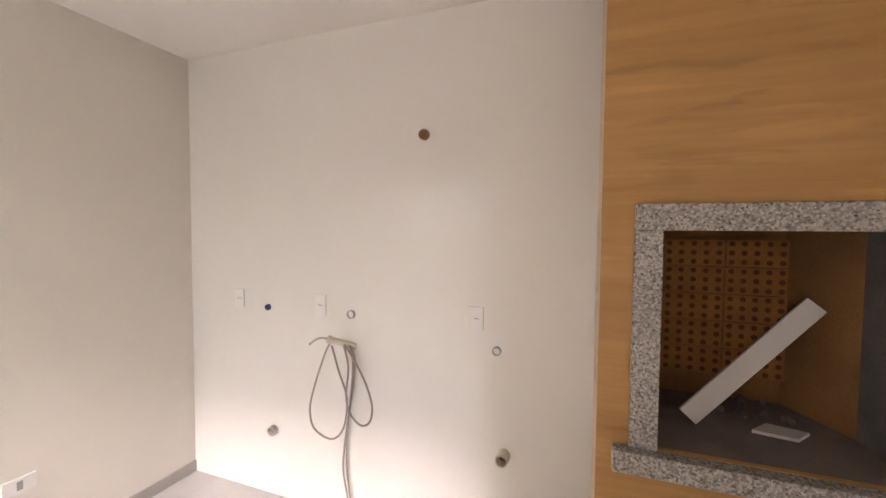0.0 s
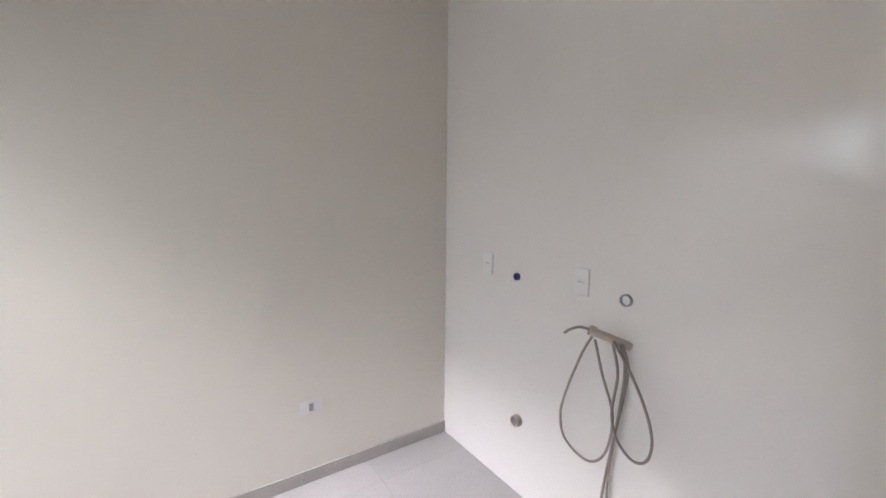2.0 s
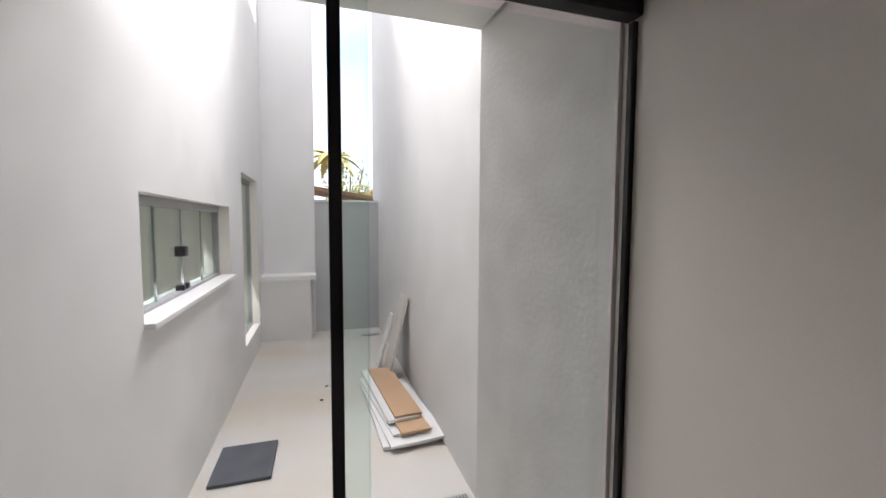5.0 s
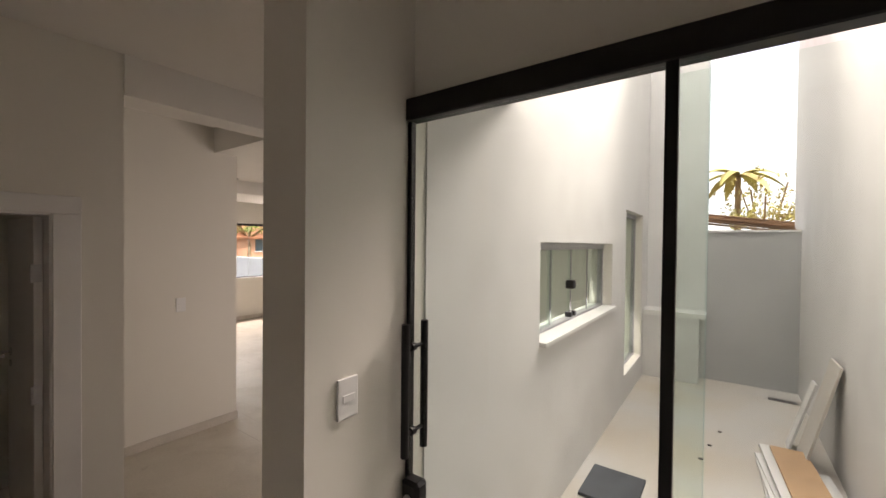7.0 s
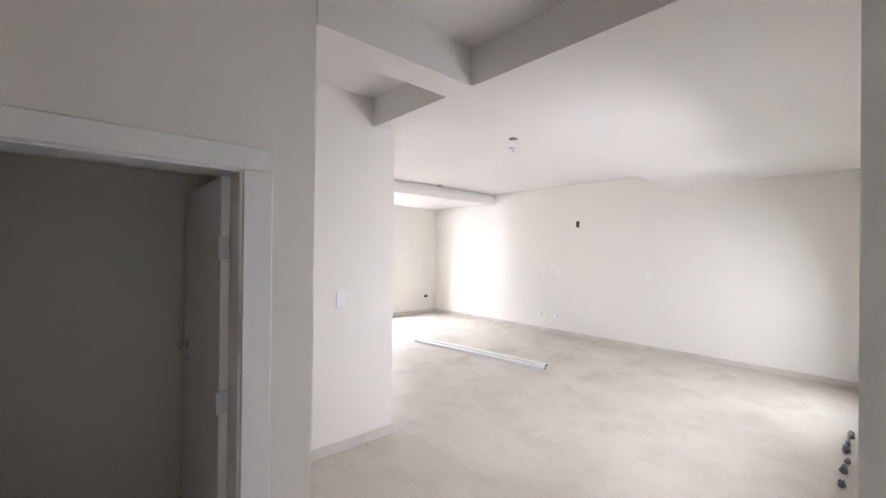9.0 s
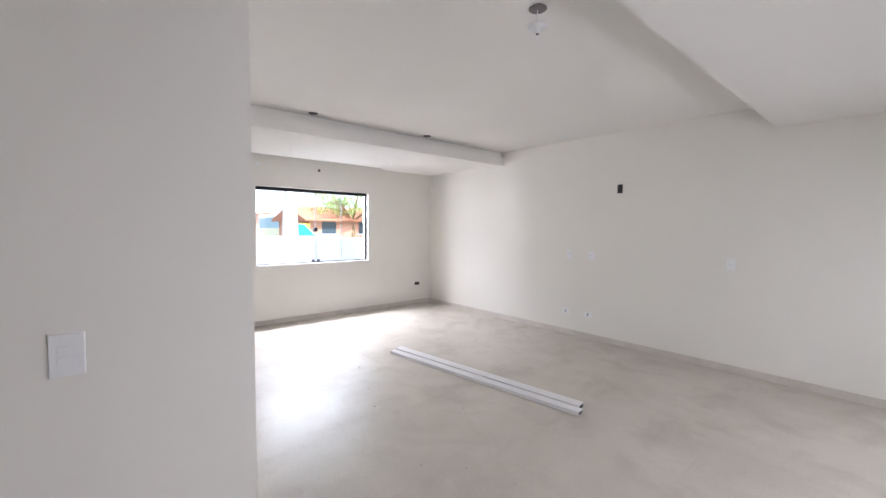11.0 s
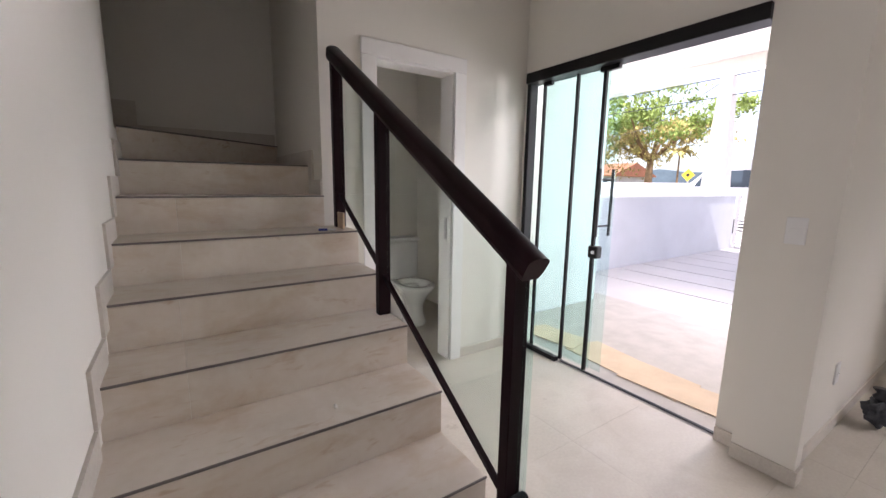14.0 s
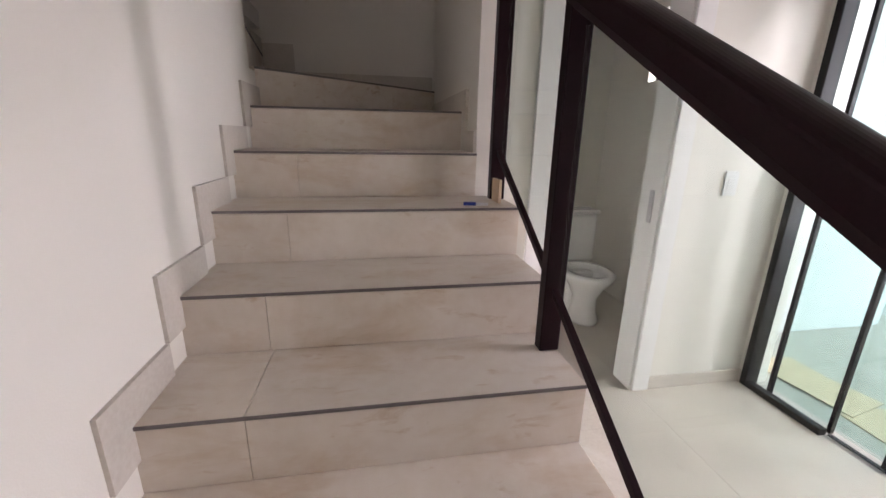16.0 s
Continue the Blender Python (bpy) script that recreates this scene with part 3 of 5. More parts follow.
# sliding glass door of the kitchen
gd = thing("door_1", (-8.43, YC, 0), "frameless glass sliding door with black rail and pull handle", "glass door", kind="structure")
def gd_box(b, bevel=0.003):
    bm = bmesh.new()
    box(bm, *b, bevel)
    return bm
part("top_rail", gd_box((XB + 0.012, YC + 0.001, 2.102, XW0 - 0.004, YC + 0.054, 2.176), 0.004), M_BLACK, gd)
part("bottom_track", gd_box((XB, YC - 0.09, -0.003, XW0, YC + 0.01, 0.008), 0.002), M_BLACK, gd)
part("jamb", gd_box((XW0 - 0.020, YC + 0.012, 0.0, XW0 - 0.002, YC + 0.038, 2.102)), M_BLACK, gd)
part("jamb", gd_box((XB + 0.001, YC + 0.004, 0.0, XB + 0.018, YC + 0.026, 2.102)), M_BLACK, gd)
leaf1 = part("sliding_leaf", gd_box((-8.505, YC + 0.030, 0.01, XW0 - 0.021, YC + 0.038, 2.10), 0), M_GLASS, gd)
leaf2 = part("fixed_leaf", gd_box((XB + 0.02, YC - 0.040, 0.01, -8.44, YC - 0.032, 2.10), 0), M_GLASS, gd)
leaf1.visible_shadow = leaf2.visible_shadow = False
part("leaf_edge", gd_box((-8.452, YC + 0.040, 0.01, -8.426, YC + 0.066, 2.098), 0.002), M_BLACK, gd)
part("leaf_edge", gd_box((-8.509, YC + 0.029, 0.01, -8.5055, YC + 0.039, 2.10), 0), M_GREENGLASS, gd)
for yy in (YC + 0.077, YC - 0.023):
    bm = bmesh.new()
    cyl(bm, (-7.690, yy, 0.985), (-7.690, yy, 1.425), 0.0135, n=18)
    part("pull_bar", bm, M_BLACK, gd, smooth=False)
for zz in (1.06, 1.345):
    bm = bmesh.new()
    cyl(bm, (-7.690, YC - 0.023, zz), (-7.690, YC + 0.077, zz), 0.007, n=14)
    cyl(bm, (-7.690, YC + 0.031, zz), (-7.690, YC + 0.050, zz), 0.014, n=14)
    part("standoff", bm, M_BLACK, gd)
lk = part("lock_box", gd_box((-7.735, YC + 0.005, 0.80, -7.66, YC + 0.065, 0.90), 0.012), M_BLACK, gd)
bm = bmesh.new()
cyl(bm, (-7.695, YC + 0.064, 0.845), (-7.695, YC + 0.074, 0.845), 0.013, n=18)
part("cylinder", bm, M_STEEL, lk, "steel key cylinder")

# entrance: glass leaves with black edges
ed = thing("door_2", (XE + 0.06, 5.75, 0), "glass entrance with one leaf slid open and black frame", "glass door", kind="structure")
XG = XE + 0.05
part("top_rail", gd_box((XE - 0.03, 5.006, 2.10, XE + 0.10, 6.53, 2.175), 0.004), M_BLACK, ed)
part("jamb", gd_box((XE - 0.012, 6.492, 0.0, XE + 0.07, 6.529, 2.10)), M_BLACK, ed)
part("bottom_frame", gd_box((XE - 0.012, 6.10, 0.0, XE + 0.03, 6.492, 0.035)), M_BLACK, ed)
part("bottom_track", gd_box((XG - 0.012, 5.006, -0.002, XG + 0.012, 6.10, 0.004), 0.001), M_BLACK, ed)
for ya, yb, dx in ((6.10, 6.492, 0.0), (5.865, 6.12, 0.02)):
    gl = part("glass_leaf", gd_box((XG + dx, ya, 0.02, XG + dx + 0.008, yb, 2.10), 0), M_GREENGLASS, ed)
    gl.visible_shadow = False
gl = part("glass_leaf", gd_box((XG + 0.045, 5.785, 0.02, XG + 0.053, 6.43, 2.10), 0), M_GREENGLASS, ed)
gl.visible_shadow = False
for y, w in ((6.093, 0.018), (5.874, 0.022), (6.395, 0.018)):
    part("leaf_edge", gd_box((XG - 0.012, y, 0.01, XG + 0.014, y + w, 2.10), 0.002), M_BLACK, ed)
for y in (6.37, 5.885, 5.825):
    part("roller", gd_box((XG - 0.014, y - 0.04, 2.07, XG + 0.018, y + 0.04, 2.105), 0.004), M_BLACK, ed)
for dx in (-0.05, 0.09):
    bm = bmesh.new()
    cyl(bm, (XG + dx, 5.835, 1.0), (XG + dx, 5.835, 1.45), 0.011, n=16)
    part("pull_bar", bm, M_DKSTEEL, ed)
for zz in (1.07, 1.38):
    bm = bmesh.new()
    cyl(bm, (XG - 0.05, 5.835, zz), (XG + 0.09, 5.835, zz), 0.007, n=12)
    part("standoff", bm, M_BLACK, ed)
lk = part("lock_box", gd_box((XG - 0.03, 5.83, 0.845, XG + 0.03, 5.905, 0.93), 0.008), M_BLACK, ed)
bm = bmesh.new()
cyl(bm, (XG - 0.03, 5.86, 0.888), (XG - 0.038, 5.86, 0.888), 0.012, n=16)
part("cylinder", bm, M_STEEL, lk, "steel key cylinder")


def casing(name, axis, c, a0, a1, z1, w, side, label, depth, head=None):
    """Door trim: two uprights and a head on the face c of a wall, and the lining through it."""
    th = thing(name, (c, a0, 0) if axis == "x" else (a0, c, 0), label, "door frame", kind="structure")

    def b(u0, u1, za, zb, p0, p1, bevel=0.004):
        bm = bmesh.new()
        p0, p1 = sorted((c + side * p0, c + side * p1))
        box(bm, *((p0, u0, za, p1, u1, zb) if axis == "x" else (u0, p0, za, u1, p1, zb)), bevel)
        return bm
    part("upright", b(a0 - w, a0 + 0.012, 0.0, z1 - 0.012, 0.001, 0.016), M_TRIM, th)
    part("upright", b(a1 - 0.012, a1 + w, 0.0, z1 - 0.012, 0.001, 0.016), M_TRIM, th)
    part("head", b(a0 - w, a1 + w, z1 - 0.012, z1 + (head or w), 0.001, 0.018), M_TRIM, th)
    part("lining", b(a0 + 0.001, a0 + 0.022, 0.0, z1 - 0.022, -depth, -0.001, 0.002), M_TRIM, th)
    part("lining", b(a1 - 0.022, a1 - 0.001, 0.0, z1 - 0.022, -depth, -0.001, 0.002), M_TRIM, th)
    part("head_lining", b(a0 + 0.001, a1 - 0.001, z1 - 0.022, z1 - 0.001, -depth, -0.001, 0.002), M_TRIM, th)
    return th


casing("door_3", "x", XD, 6.025, 6.805, 1.835, 0.098, -1, "white wooden frame of the low store door", 0.16, 0.078)
tc = casing("door_4", "y", YN, -3.307, -2.70, 2.10, 0.085, -1, "white wooden frame of the toilet door", 0.15)
bm = bmesh.new()
box(bm, -2.728, 6.60, 0.93, -2.7225, 6.63, 1.09, 0.001)
part("strike_plate", bm, M_STEEL, tc, "steel strike plate")
# store door leaf, open into the room
sd = thing("store_door", (-5.70, 6.07, 0), "white wooden door standing open into the store", "door")
bm = bmesh.new()
box(bm, -5.70, 6.049, 0.008, -4.95, 6.084, 1.808, 0.003)
part("leaf", bm, M_TRIM, sd)
for zz in (0.25, 0.90, 1.52):
    bm = bmesh.new()
    box(bm, -5.712, 6.055, zz - 0.045, -5.701, 6.089, zz + 0.045, 0.001)
    cyl(bm, (-5.712, 6.093, zz - 0.045), (-5.712, 6.093, zz + 0.045), 0.006, n=10)
    part("hinge", bm, M_STEEL, sd)
bm = bmesh.new()
cyl(bm, (-5.06, 6.084, 1.02), (-5.06, 6.093, 1.02), 0.024, n=20)
cyl(bm, (-5.06, 6.091, 1.02), (-5.06, 6.137, 1.02), 0.009, n=12)
cyl(bm, (-5.055, 6.132, 1.02), (-5.185, 6.132, 1.02), 0.009, n=12)
cyl(bm, (-5.06, 6.084, 0.95), (-5.06, 6.093, 0.95), 0.02, n=20)
part("lever_handle", bm, M_CHROME, sd, "chrome lever handle")

# ---- stairs ----
st = thing("stairs", (-4.1, SY, 0), "tiled stairs with beige treads and dark nosing strips", "stairs", kind="structure")
XWR = -3.642                              # face of the wall beside the upper steps
TREAD_JOINT = {1: -4.05, 4: -4.37, 7: -4.10}
RISER_JOINT = {1: -4.05, 4: -4.37, 5: -4.378, 6: -4.36, 7: -4.365}


def spans(k, joints, x0, x1):
    """A step's tile, or its two tiles where it has a joint."""
    if k not in joints:
        return ((x0, x1),)
    return ((x0, joints[k] - 0.0008), (joints[k] + 0.0008, x1))


for k in range(1, 9):
    y0, y1 = SY + (k - 1) * TREAD, SY + k * TREAD
    xr = SX1 if y1 < YN + 0.2 else XWR - 0.001
    z = k * RISE
    for xa, xb in spans(k, TREAD_JOINT, SX0, xr):
        bm = bmesh.new()
        box(bm, xa, y0, z - 0.012, xb, y1 + 0.011, z, 0.0015)
        part("tread_tile", bm, M_STEP, st)
    for xa, xb in spans(k, RISER_JOINT, SX0, xr):
        bm = bmesh.new()
        box(bm, xa, y0 + 0.002, z - RISE + 0.001, xb, y0 + 0.012, z - 0.013, 0.001)
        part("riser_tile", bm, M_STEP, st)
    bm = bmesh.new()
    box(bm, SX0, y0 - 0.003, z - 0.0095, xr, y0 + 0.004, z - 0.0005, 0.001)
    part("nosing", bm, M_NOSE, st)
    bm = bmesh.new()
    box(bm, SX0, y0 + 0.012, 0.0, xr - 0.003, y1 + 0.012, z - 0.0125)
    part("step_core", bm, M_WALL, st)
# winder steps turning left
WZ = 9 * RISE
for k, outline in ((9, [(-4.601, 6.985), (XWR, 7.780), (XWR, 7.80), (-4.76, 7.80), (-4.64, 6.985)]),
                   (10, [(-4.63, 6.985), (-4.75, 7.80), (-5.65, 7.80), (-5.65, 6.93), (-4.63, 6.93)]),
                   (11, [(SX0 - 0.35, 6.93), (SX0 - 0.45, 7.80), (-5.65, 7.80), (-5.65, 6.93)])):
    bm = bmesh.new()
    prism(bm, outline, "z", (k - 1) * RISE - 0.02 * (k > 9), k * RISE)
    part("winder_step", bm, M_STEP, st)
for k, a, b in ((9, (-4.601, 6.985), (XWR, 7.780)), (10, (-4.63, 6.99), (-4.75, 7.80))):
    d = (Vector(b) - Vector(a)).normalized() * 0.004
    nrm = Vector((d.y, -d.x))
    bm = bmesh.new()
    prism(bm, [tuple(Vector(a) + nrm), tuple(Vector(b) + nrm), tuple(Vector(b) - nrm), tuple(Vector(a) - nrm)], "z", k * RISE - 0.009, k * RISE + 0.0005)
    part("nosing", bm, M_NOSE, st)
bm = bmesh.new()
box(bm, SX0, SY + 8 * TREAD - 0.02, 0, XWR - 0.001, 7.80, 8 * RISE - 0.001)
part("landing_core", bm, M_STEP, st)

# stepped skirting on the stair wall
sk = thing("stair_skirting", (SX0, SY, 0), "stepped beige tile skirting along the stair wall", "skirting", kind="structure")
H = 0.09
for k in range(1, 9):
    y0, y1, z = SY + (k - 1) * TREAD, SY + k * TREAD, k * RISE
    bm = bmesh.new()
    zb = z - RISE + (H + 0.001 if k > 1 else 0)
    prism(bm, [(y0 - H, zb), (y0 + 0.004, zb), (y0 + 0.004, z), (y1 - H - 0.001 if k < 8 else y1, z), (y1 - H - 0.001 if k < 8 else y1, z + H), (y0 - H, z + H)], "x", SW1 + 0.0005, SW1 + 0.011)
    part("skirting_tile", bm, M_SKIRT, sk)
XS0, XS1 = XWR - 0.0105, XWR + 0.0015      # skirting on the wall beside the upper steps
Y8 = SY + 7 * TREAD
bm = bmesh.new()
prism(bm, [(YN + 0.002, 7 * RISE), (Y8, 7 * RISE), (Y8, 8 * RISE + H), (Y8 - H, 8 * RISE + H), (Y8 - H, 7 * RISE + H), (YN + 0.002, 7 * RISE + H)], "x", XS0, XS1)
part("skirting_tile", bm, M_SKIRT, sk)
bm = bmesh.new()
prism(bm, [(Y8 + 0.001, 8 * RISE), (7.785, 8 * RISE), (7.785, 8 * RISE + H), (Y8 + 0.001, 8 * RISE + H)], "x", XS0, XS1)
part("skirting_tile", bm, M_SKIRT, sk)
bm = bmesh.new()
box(bm, -4.554, 7.789, WZ, XS0 - 0.001, 7.7995, WZ + H)
part("skirting_tile", bm, M_SKIRT, sk)
bm = bmesh.new()
box(bm, -4.748, 7.789, WZ, -4.555, 7.7995, WZ + RISE + 0.072)
part("skirting_tile", bm, M_SKIRT, sk)

# railing
rl = thing("stair_railing", (-3.577, 4.99, RISE), "dark brown metal stair railing with glass panels", "railing")
def rail_z(y):
    return 1.150 + (y - 4.994) * 0.583


def bar_z(y):
    return 0.876 + (y - 5.80) * 0.608


RX = -3.573
for y, zb in ((4.980, RISE), (5.871, 4 * RISE), (6.460, 6 * RISE)):
    bm = bmesh.new()
    box(bm, RX - 0.030, y - 0.020, zb, RX + 0.030, y + 0.020, rail_z(y) - 0.012, 0.003)
    part("post", bm, M_RAIL, rl)
a, b = Vector((0, 4.922, rail_z(4.922))), Vector((0, 6.510, rail_z(6.510)))
d = (b - a).normalized()
up = Vector((0, -d.z, d.y))
prof = [(0.029, -0.024), (0.038, -0.006), (0.040, 0.030)]
for i in range(1, 16):
    t = math.pi * i / 16
    prof.append((0.040 * math.cos(t), 0.032 + 0.020 * math.sin(t)))
prof += [(-0.040, 0.030), (-0.038, -0.006), (-0.029, -0.024)]
bm = bmesh.new()
r0 = [bm.verts.new((RX + px, a.y + up.y * pz, a.z + up.z * pz)) for px, pz in prof]
r1 = [bm.verts.new((RX + px, b.y + up.y * pz, b.z + up.z * pz)) for px, pz in prof]
for i in range(len(prof)):
    bm.faces.new((r0[i], r0[(i + 1) % len(prof)], r1[(i + 1) % len(prof)], r1[i]))
bm.faces.new(r0[::-1]), bm.faces.new(r1)
part("handrail", bm, M_RAIL, rl)
for ya, yb in ((5.001, 5.850), (5.892, 6.439)):
    bm = bmesh.new()
    prism(bm, [(ya, bar_z(ya) - 0.011), (yb, bar_z(yb) - 0.011), (yb, bar_z(yb) + 0.011), (ya, bar_z(ya) + 0.011)], "x", RX - 0.009, RX + 0.009)
    part("lower_bar", bm, M_RAIL, rl)
    bm = bmesh.new()
    prism(bm, [(ya, bar_z(ya)), (yb, bar_z(yb)), (yb, rail_z(yb) - 0.028), (ya, rail_z(ya) - 0.028)], "x", RX + 0.010, RX + 0.018)
    gp = part("glass_panel", bm, M_RAILGLASS, rl)
    gp.visible_shadow = False
bm = bmesh.new()
box(bm, RX + 0.010, 4.925, 0.30, RX + 0.018, 4.959, 1.07)
part("glass_edge", bm, M_GREENGLASS, rl)
bm = bmesh.new()
cyl(bm, (RX + 0.035, 4.942, 0.40), (RX - 0.012, 4.942, 0.40), 0.02, n=18)
part("bolt", bm, M_BLACK, rl)

# ---- skirting boards ----
def skirting(name, b, mat, label="beige tile skirting along the wall"):
    bm = bmesh.new()
    box(bm, *b, 0.001)
    return solid(name, bm, mat, label, "", "structure")


SH = 0.075
skirting("baseboard_south", (XW1 + 0.012, 0.0005, 0, -0.012, 0.012, SH), M_SKIRT)
skirting("baseboard_front", (-0.012, 0.0005, 0, -0.0005, YL - 0.0005, SH), M_SKIRT)
skirting("baseboard_pillar_south", (-2.1095, YL - 0.053, 0, XE - 0.002, YL - 0.0405, SH), M_SKIRT)
skirting("baseboard_bay", (XE, YL - 0.0125, 0, -0.0125, YL - 0.0005, SH), M_SKIRT)
skirting("baseboard_pillar", (-2.123, YL - 0.053, 0, -2.1105, 4.90, SH), M_SKIRT)
skirting("baseboard_entrance", (XE - 0.012, 4.912, 0, XE - 0.0005, 5.005, SH), M_SKIRT)
skirting("baseboard_toilet_wall", (-2.612, YN - 0.012, 0, XE - 0.0005, YN - 0.0005, SH), M_SKIRT)
skirting("baseboard_entrance_north", (XE - 0.012, 6.5305, 0, XE - 0.0005, YN - 0.0125, SH), M_SKIRT)
skirting("baseboard_side", (XW1 + 0.0005, 0.0005, 0, XW1 + 0.012, 5.873, SH), M_SKIRT)
skirting("baseboard_stair_west", (SW0 - 0.012, SWY, 0, SW0 - 0.0005, 5.745, SH), M_SKIRT)
skirting("baseboard_stair_end", (SW0 - 0.012, SWY - 0.012, 0, SW1, SWY - 0.0005, SH), M_SKIRT)
skirting("baseboard_store_end", (XD, 5.735, 0, SW0 - 0.013, 5.7465, SH), M_SKIRT)
skirting("baseboard_store_wall", (XD - 0.012, 5.735, 0, XD - 0.0005, 5.926, SH), M_SKIRT)
skirting("baseboard_store_back", (SW0 - 0.012, 5.91, 0, SW0 - 0.0005, 7.59, SH), M_SKIRT, "beige tile skirting in the store room")
skirting("baseboard_store_side", (XD + 0.16, 5.9005, 0, SW0 - 0.013, 5.912, SH), M_SKIRT, "beige tile skirting in the store room")
skirting("baseboard_kitchen", (XB + 0.0005, YC + 0.04, 0, XB + 0.012, YA - 0.013, SH), M_KSKIRT, "grey tile skirting along the kitchen wall")

# ---- kitchen north wall: large white panels with hairline joints ----
kp = thing("kitchen_wall_panels", (-8.0, YA - 0.01, 0), "large glossy white wall panels with hairline joints", "wall panels", kind="structure")
PX = -6.718
for z0, z1 in ((0.0, 1.4160), (1.4161, 1.8800), (1.8801, ZC)):
    for xa, xb in ((XB + 0.001, PX),):
        bm = bmesh.new()
        box(bm, xa, YA - 0.012, z0, xb, YA - 0.001, z1)
        part("panel", bm, M_KWALL, kp)
YP = YA - 0.012


def wall_plate(name, axis, c, side, u, z, w, h, label, modules=1):
    """A flush switch or socket plate on a wall face c that looks towards side."""
    th = thing(name, (c, u, z) if axis == "x" else (u, c, z), label, "light switch" if "switch" in label else "wall socket", "wall plates")

    def b(p0, p1, du0, du1, dz0, dz1, bevel):
        bm = bmesh.new()
        p0, p1 = sorted((c + side * p0, c + side * p1))
        box(bm, *((p0, u + du0, z + dz0, p1, u + du1, z + dz1) if axis == "x" else (u + du0, p0, z + dz0, u + du1, p1, z + dz1)), bevel, 2)
        return bm
    part("plate", b(0.0005, 0.009, -w / 2, w / 2, -h / 2, h / 2, 0.003), M_PLASTIC, th)
    mw, mh = (0.042, 0.022)
    for i in range(modules):
        dz = (i - (modules - 1) / 2) * 0.03
        mod = part("module", b(0.009, 0.0115, -mw / 2, mw / 2, dz - mh / 2, dz + mh / 2, 0.0015), M_PLASTIC, th)
        for du in (() if "switch" in label else (-0.0095, 0.0, 0.0095)):
            bm = bmesh.new()
            p0, p1 = c + side * 0.0113, c + side * 0.0121
            zz = z + dz + (0.003 if du == 0 else 0)
            cyl(bm, (p0, u + du, zz) if axis == "x" else (u + du, p0, zz), (p1, u + du, zz) if axis == "x" else (u + du, p1, zz), 0.0026, n=10)
            part("pin_hole", bm, M_DKPLASTIC, mod)
    return th


def wide_plate(name, axis, c, side, u, z, label):
    """A lying plate with one upright module."""
    th = thing(name, (c, u, z) if axis == "x" else (u, c, z), label, "wall socket", "wall plates")

    def b(p0, p1, w, h, bevel):
        bm = bmesh.new()
        p0, p1 = sorted((c + side * p0, c + side * p1))
        box(bm, *((p0, u - w, z - h, p1, u + w, z + h) if axis == "x" else (u - w, p0, z - h, u + w, p1, z + h)), bevel, 2)
        return bm
    part("plate", b(0.0005, 0.010, 0.060, 0.037, 0.003), M_PLASTIC, th)
    part("module", b(0.010, 0.0125, 0.011, 0.021, 0.0015), M_GREYP, th)
    return th


for x, lab in ((-8.793, "white single socket plate on the kitchen panels"), (-8.183, "white single socket plate over the cable"), (-7.262, "white single socket plate beside a pipe end")):
    wall_plate("socket_plate", "y", YP, -1, x, 1.20, 0.074, 0.118, lab)
wide_plate("low_socket", "x", XB, 1, 6.884, 0.431, "white lying socket plate on the kitchen wall")
wall_plate("hall_switch", "x", XD, -1, 7.022, 1.186, 0.074, 0.118, "white switch plate beside the store door")
wall_plate("door_switch", "x", XW0, -1, 5.735, 1.245, 0.074, 0.118, "white switch plate beside the glass door")
wall_plate("stair_wall_switch", "x", SW0, -1, 5.06, 1.146, 0.074, 0.118, "white switch plate on the stair wall", 2)
wall_plate("entrance_switch", "y", YN, -1, -2.36, 1.13, 0.074, 0.118, "white double switch plate beside the toilet door", 2)
wall_plate("pillar_switch", "x", -2.11, -1, 4.78, 1.16, 0.074, 0.118, "white switch plate on the entrance pillar")
wall_plate("living_socket", "y", 0.0, 1, -3.49, 1.138, 0.074, 0.118, "white socket plate on the living room wall")
wall_plate("living_socket", "y", 0.0, 1, -3.15, 1.138, 0.074, 0.118, "white blank plate on the living room wall")
wall_plate("living_socket", "y", 0.0, 1, -5.046, 1.139, 0.074, 0.118, "white socket plate on the living room wall")
wide_plate("living_low_socket", "y", 0.0, 1, -3.46, 0.33, "white lying socket plate low on the wall")
wide_plate("living_low_socket", "y", 0.0, 1, -3.12, 0.33, "white lying blank plate low on the wall")

for y, z in ((4.166, 2.413), (3.236, 2.411)):
    wall_plate("cover_plate", "x", 0.0, -1, y, z, 0.060, 0.060, "small white switch cover high on the front wall", 0)
wall_plate("front_socket", "x", 0.0, -1, 4.154, 0.381, 0.074, 0.118, "white socket plate low on the front wall")
wall_plate("bay_socket", "y", YL, -1, -1.458, 0.363, 0.074, 0.118, "white socket plate low on the bay wall")


def open_box(name, axis, c, side, u, z, w, h, label):
    """An empty dark wall box with a thin rim."""
    th = thing(name, (c, u, z) if axis == "x" else (u, c, z), label, "wall box")
    bm = bmesh.new()
    p0, p1 = sorted((c + side * 0.0005, c + side * 0.003))
    box(bm, *((p0, u - w, z - h, p1, u + w, z + h) if axis == "x" else (u - w, p0, z - h, u + w, p1, z + h)))
    part("cavity", bm, M_DKPLASTIC, th)
    for s in (-1, 1):
        bm = bmesh.new()
        p0, p1 = sorted((c + side * 0.0005, c + side * 0.006))
        ua, ub = sorted((u + s * w, u + s * (w + 0.005)))
        box(bm, *((p0, ua, z - h, p1, ub, z + h) if axis == "x" else (ua, p0, z - h, ub, p1, z + h)))
        part("rim", bm, M_PIPE, th)


